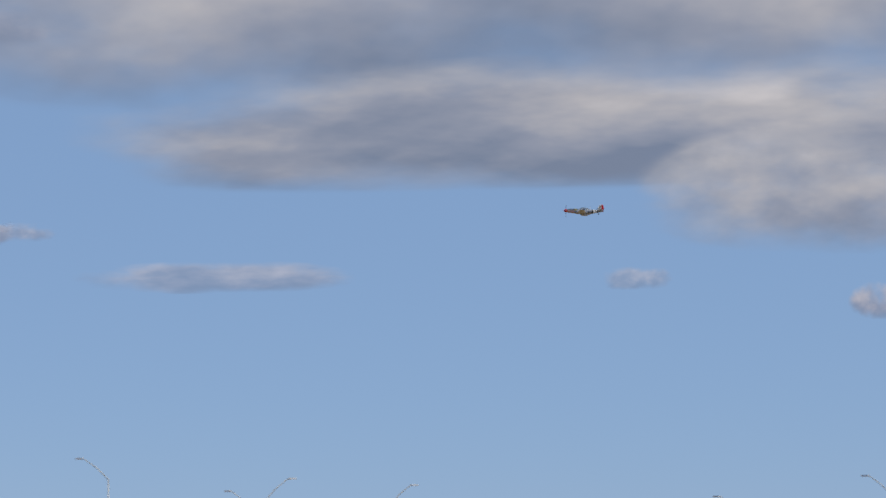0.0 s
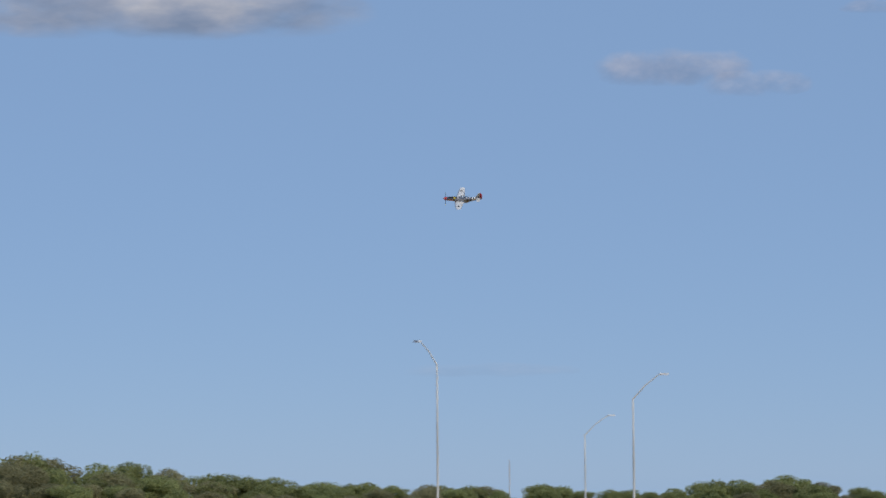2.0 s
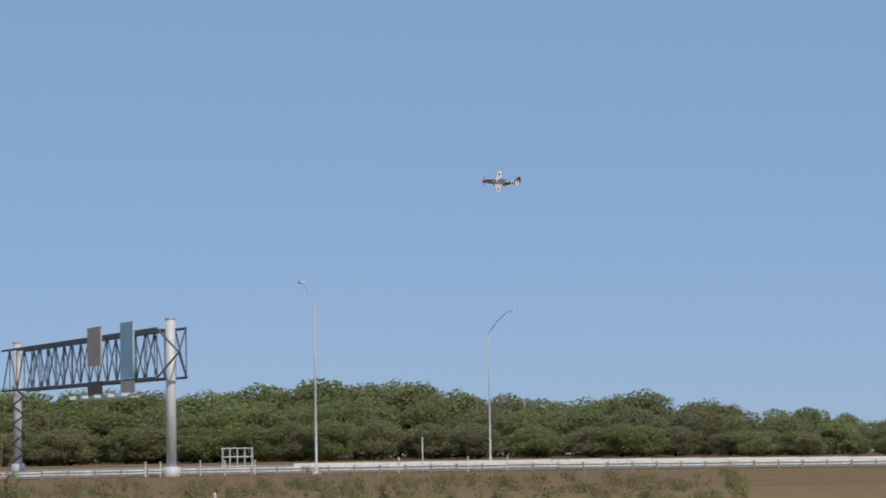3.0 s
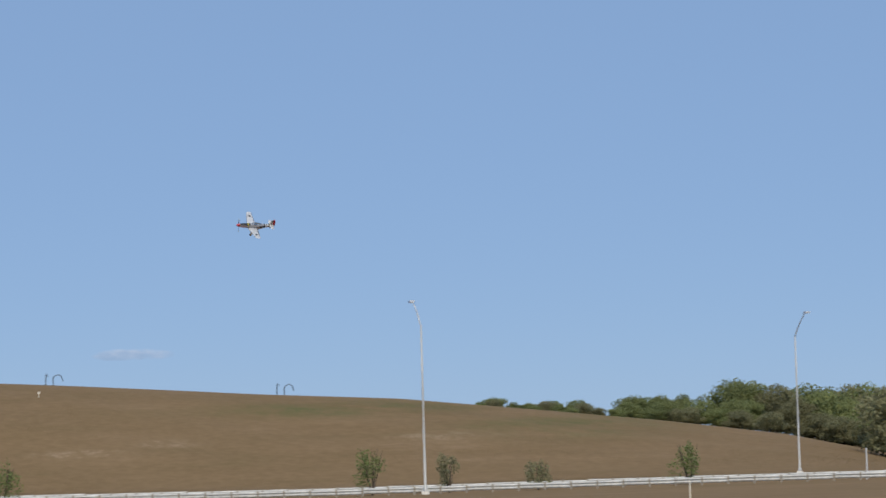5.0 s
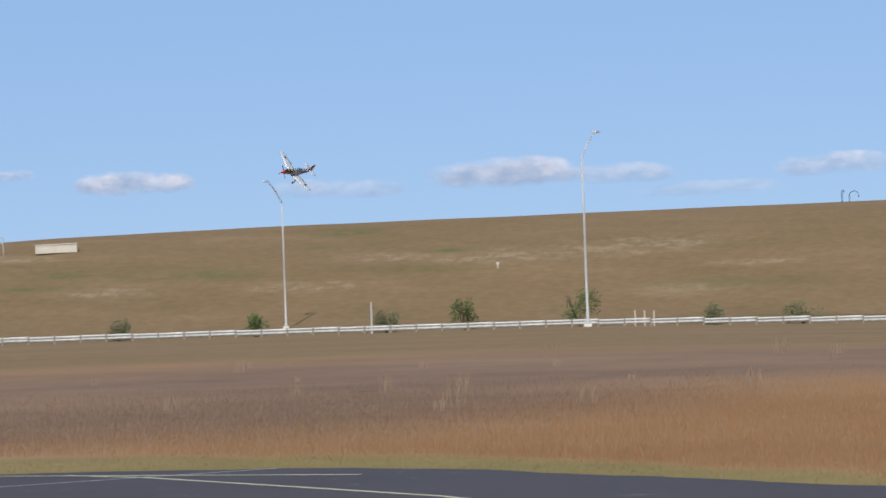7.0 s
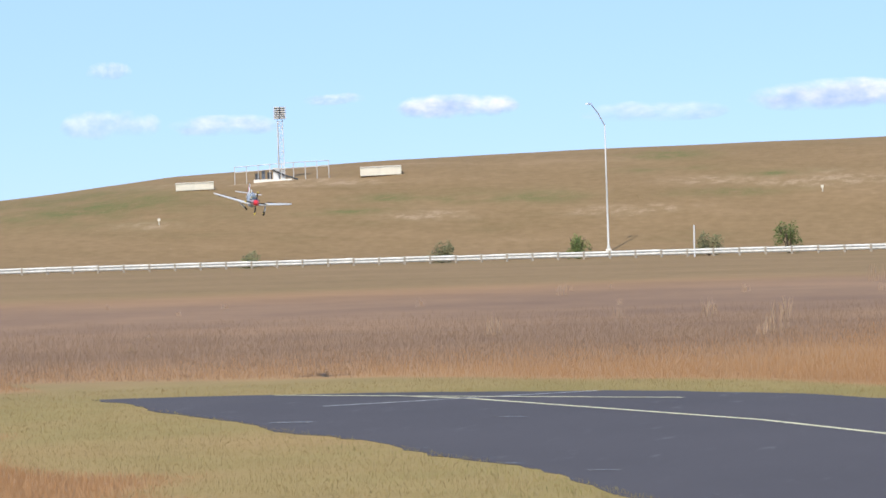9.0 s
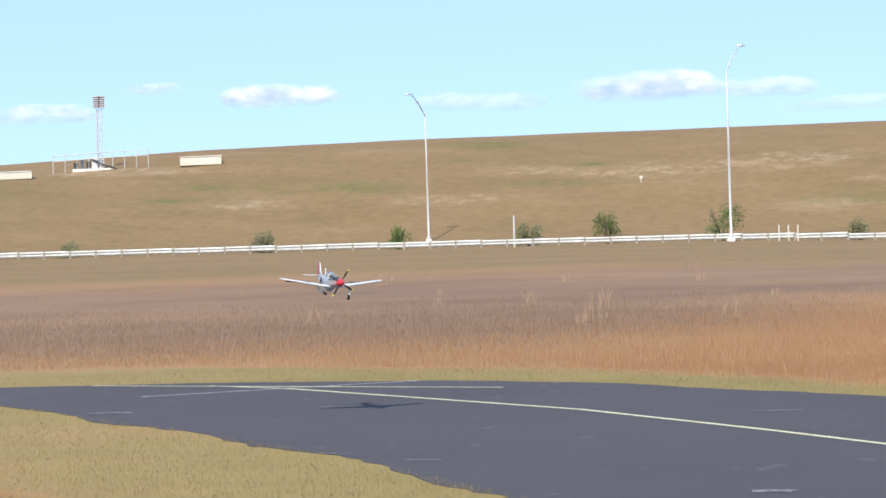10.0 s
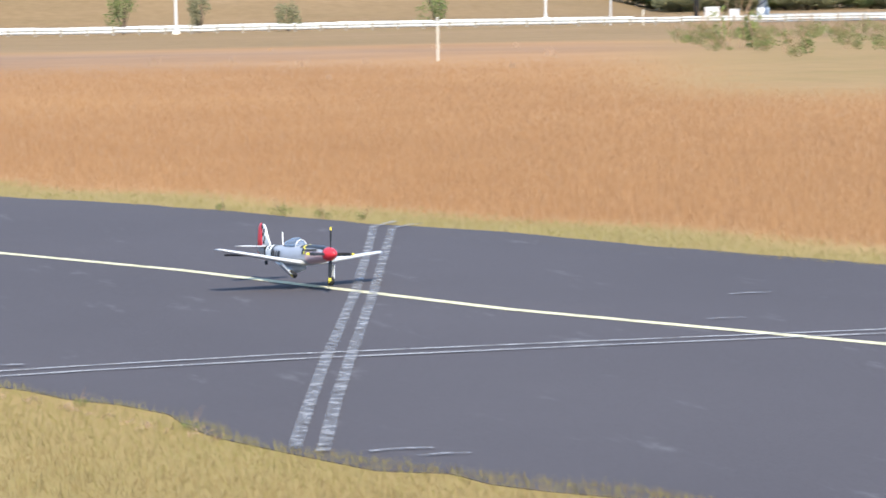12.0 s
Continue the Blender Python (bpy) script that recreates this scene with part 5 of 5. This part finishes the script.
x, y, r, rng = scatter(820000, -32, 27, 20, 96, 5)
s, d, hl = zones(x, y)
thin = smooth(100, 50, r)
pick = (s * (1 - d) * (1 - hl) * thin > rng.uniform(0.15, 0.9, len(x)))
blades("field_grass", x[pick], y[pick], rng.uniform(0.05, 0.13, pick.sum()) * np.clip(s[pick], 0.4, 1), 0.004 + 0.00010 * r[pick], TALL, "tall dry orange-brown grass in the field", 0.35, 6)
pick = (d * thin > rng.uniform(0.2, 0.9, len(x))) & (s + d > 0.6) & (np.degrees(np.arctan2(x, y)) + 0.02 * r < rng.uniform(15, 23, len(x)))
blades("field_grass", x[pick], y[pick], rng.uniform(0.05, 0.12, pick.sum()), 0.004 + 0.00010 * r[pick], DULL, "dull purple-brown stand of dry grass", 0.35, 7)

x, y, r, rng = scatter(620000, -32, 42, 8, 46, 8)
s, d, hl = zones(x, y)
df, dn = away(x, y, FAR_EDGE), -away(x, y, NEAR_EDGE)
creep = 0.04 + 0.10 * np.maximum(wobble(x, y, 2.6), 0) + 0.05 * np.maximum(wobble(x, y, 9.0), 0)
off = (df > -creep) | (dn > -creep)
pick = off & (s < rng.uniform(0.1, 0.9, len(x)))
fringe = 0.45 * ((df > 0) & (dn < 0)) * smooth(-3, 4, x) + 0.26 * smooth(0.1, 0.7, wobble(x, y, 0.33)) * smooth(-9, -4, x) + np.exp(-np.minimum(np.abs(df), np.abs(dn)) / 0.5) * (0.25 + 0.35 * smooth(-4, 3, x)) + 0.10 + 0.12 * smooth(0.2, 0.7, wobble(x, y, 0.8)) + 0.38 * np.exp(-np.abs(dn) / 2.2) * smooth(-14, -6, x) * smooth(3, -1, x)
gr = pick & (fringe > rng.uniform(0.1, 1, len(x)))
lw = pick & ~gr
blades("lawn", x[lw], y[lw], rng.uniform(0.015, 0.045, lw.sum()), 0.003 + 0.0002 * r[lw], LAWN, "short dry yellow grass beside the runway", 0.8, 9)
blades("lawn", x[gr], y[gr], rng.uniform(0.018, 0.055, gr.sum()), 0.003 + 0.0002 * r[gr], GREENER, "greener grass along the runway edge", 0.8, 10)

# grass on the hill and by the rail, coarse
x, y, r, rng = scatter(190000, -32, 21, 214, 334, 12)
hb = leafy("hill grass", [(0.0, (0.185, 0.134, 0.062)), (0.5, (0.224, 0.156, 0.077)), (1.0, (0.279, 0.198, 0.107))], meadow=True)
keep = (wobble(x, y, 0.14) + 0.6 * wobble(x, y, 0.5) > rng.uniform(-0.7, 0.9, len(x))) & ((r < 196) | (r > 214))
blades("hill_grass", x[keep], y[keep], rng.uniform(0.05, 0.17, keep.sum()), 0.02 + 0.0001 * r[keep], hb, "rough brown grass on the hill", 0.9, 13)


def tuft(seed, h, n, mat):
    rnd = random.Random(seed)
    vs, fs = [], []
    for i in range(n):
        a, q = rnd.uniform(0, math.tau), rnd.uniform(0, 0.55) * h
        b, k = rnd.uniform(0, math.tau), rnd.uniform(0.0, 0.22) * h
        hh = h * rnd.uniform(0.5, 1.0)
        w = 0.006
        bx, by = math.cos(a) * q, math.sin(a) * q
        j = len(vs)
        c, s2 = math.cos(b + 1.5) * w, math.sin(b + 1.5) * w
        vs += [(bx - c, by - s2, -0.05), (bx + c, by + s2, -0.05), (bx + math.cos(b) * k * 0.4 + c, by + math.sin(b) * k * 0.4 + s2, hh * 0.6), (bx + math.cos(b) * k, by + math.sin(b) * k, hh)]
        fs += [(j, j + 1, j + 2), (j, j + 2, j + 3)]
    return mesh_of("grass_tuft", vs, fs, mat)


TUFTS = [tuft(k, 0.8, 30, STRAW) for k in range(4)]
rnd = random.Random(3)
spots = [(-4.45, 44.5, 0.75), (-4.35, 44.8, 0.6), (-11.9, 108, 0.9), (-7.2, 104, 0.9), (-15.3, 72, 0.7), (-13.8, 68, 0.8), (-14.0, 61, 0.7), (-19.6, 64, 0.7), (-18.2, 100, 0.6), (-7.8, 66, 0.8), (-11.2, 61, 0.6), (-6.1, 100, 0.6), (-4.5, 76, 0.6)]
spots += [(rnd.uniform(-28, 18), rnd.uniform(58, 108), rnd.uniform(0.2, 0.45)) for _ in range(44)]
for az, r, k in spots:
    x, y = polar(az, r)
    ob = tagged(new("grass_tuft", TUFTS[rnd.randrange(4)]), "pale straw-coloured tuft of tall grass", "grass tuft", "straw tufts")
    ob.matrix_basis = pose(x, y, ground_z(x, y), 0, 0, rnd.uniform(0, 360)) @ Matrix.Diagonal((k, k, k, 1))


def make_weed(seed):
    rnd = random.Random(seed)
    th = tagged(new("weed"), "green roadside weed with dry slanting stalks", "weed", "roadside weeds")
    for i in range(7):
        bm = bmesh.new()
        a = rnd.uniform(-0.9, 0.5)
        tube(bm, [(rnd.uniform(-0.4, 0.4), rnd.uniform(-0.3, 0.3), -0.05), (a * 0.5, 0, 0.6), (a, rnd.uniform(-0.2, 0.2), rnd.uniform(0.9, 1.5))], [0.012, 0.01, 0.005], 4)
        part("stalk", bm, STRAW, th)
    lobes = [(rnd.uniform(-0.5, 0.5), rnd.uniform(-0.4, 0.4), rnd.uniform(0.12, 0.5), rnd.uniform(0.14, 0.28), 1.0) for _ in range(7)]
    vs, fs = leaf_cloud(lobes, 260, 0.052, rnd)
    ob = new("foliage", mesh_of("foliage", vs, fs, WEED))
    ob.parent = th
    return th


weeds = [make_weed(k) for k in range(5)]
for i in range(250):
    az = rnd.uniform(19.6, 36)
    r = rnd.uniform(78, 165)
    x, y = polar(az, r)
    m = pose(x, y, ground_z(x, y), 0, 0, rnd.uniform(-25, 25))
    if i < 5:
        weeds[i].matrix_basis = m
    else:
        k = rnd.uniform(0.3, 1.0) ** 1.3
        copy_thing(weeds[i % 5], m @ Matrix.Diagonal((k, k, k, 1)))
x, y = polar(20.97, 95)
copy_thing(weeds[2], pose(x, y, ground_z(x, y)) @ Matrix.Diagonal((1.5, 1.5, 2.1, 1)))


# weeds and stray clumps at the runway's edges
for i, (x, y, k) in enumerate([(4.6, 23.3, 0.16), (4.9, 22.8, 0.13), (4.2, 24.1, 0.12), (5.2, 22.5, 0.10), (1.2, 11.8, 0.07), (1.6, 10.8, 0.08)]):
    copy_thing(weeds[i % 5], pose(x, y, 0.0, 0, 0, 40 * i) @ Matrix.Diagonal((k, k, k, 1)))
for i in range(12):
    x, y = 0.85 + 0.075 * i + rnd.uniform(-0.08, 0.08), 12.2 - 0.155 * i + rnd.uniform(-0.1, 0.1)
    k = rnd.uniform(0.03, 0.055)
    ob = tagged(new("grass_tuft", TUFTS[i % 4]), "dry grass clump creeping over the asphalt edge", "grass tuft", "edge clumps")
    ob.matrix_basis = pose(x, y, 0.01, rnd.uniform(-30, 30), rnd.uniform(-30, 30), rnd.uniform(0, 360)) @ Matrix.Diagonal((k * 2.6, k * 2.6, k, 1))


# ---------------------------------------------------------------- what moves
# seconds, place, nose's turn from facing the camera's stand (to its right), nose up, left wing down
FLIGHT = [
    (0.0, 77.3, 27.44, 12.2, -86.6, 2.6, 4.8),
    (0.5, 73.2, 36.4, 12.31, -90.0, 1.4, 8.1),
    (1.0, 69.4, 45.3, 12.06, -95, 2.5, 25),
    (1.5, 64.68, 53.47, 11.36, -97, 0.5, 33),
    (2.0, 58.32, 60.41, 10.62, -96, 2.0, 36),
    (2.5, 51.38, 66.77, 10.17, -92.9, 2.9, 33),
    (3.0, 44.1, 72.9, 9.82, -90.5, 3.4, 34.5),
    (3.5, 34.9, 75.38, 9.27, -89.0, 2.8, 37),
    (3.7, 31.5, 76.7, 9.33, -87, 2.5, 38),
    (5.3, 3.48, 82.2, 8.72, -68.0, 1.2, 46),
    (5.5, 0.0, 81.3, 8.47, -65.2, 0.0, 50.0),
    (6.0, -8.04, 76.9, 7.48, -56, -0.5, 48),
    (6.5, -14.8, 71.3, 6.35, -48.8, -2.2, 46),
    (7.0, -20.36, 66.98, 5.65, -39.4, -3.0, 51),
    (7.5, -23.6, 61.1, 5.03, -31.0, -5.8, 47),
    (7.7, -24.1, 58.3, 4.62, -27.0, -7.0, 47.5),
    (9.3, -17.08, 39.41, 2.69, 10.4, -4.7, 6.8),
    (9.5, -15.7, 37.95, 2.43, 11.0, -3.7, 9.5),
    (10.0, -11.45, 32.76, 1.64, 15.0, -2.4, 3.0),
    (10.5, -7.72, 28.8, 0.745, 16.8, -0.6, 4.2),
    (11.0, -3.95, 24.9, 0.36, 18.2, 1.8, 2.5),
    (11.5, -0.40, 21.3, 0.455, 23.4, 2.2, 4),
    (11.7, 1.13, 19.4, 0.487, 25.0, 2.6, 4.5),
    (11.8, 1.95, 18.4, 0.426, 26.5, 3, 4.5),
    (12.0, 3.42, 17.0, 0.24, 27.5, 3.4, 4),
]



def flight_pose(x, y, z, off, up, bank):
    a = math.atan2(x, y)
    o = radians(off)
    hx = -math.sin(a) * math.cos(o) + math.cos(a) * math.sin(o)
    hy = -math.cos(a) * math.cos(o) - math.sin(a) * math.sin(o)
    yaw = math.degrees(math.atan2(-hx, hy))
    return pose(x, y, z, 0, 0, yaw) @ pose(0, 0, 0, up) @ pose(0, 0, 0, 0, -bank)


def motions():
    walk(PLANE, [(r[0], flight_pose(*r[1:])) for r in FLIGHT])
    walk(PROP, [(k * 0.1, pose(0, 0.505, 0.004, 0, 78.0 * k, 0)) for k in range(121)])
    for leg, sgn in LEGS:
        down, up = pose(sgn * 0.20, 0.15, -0.062), pose(sgn * 0.20, 0.15, -0.055, 0, sgn * 84, 0)
        if sgn > 0:    # the right leg hangs half folded
            down = pose(sgn * 0.20, 0.15, -0.06, 0, 50, 0)
        walk(leg, [(0.0, up), (3.8, up), (5.0, down), (12.0, down)])


motions()
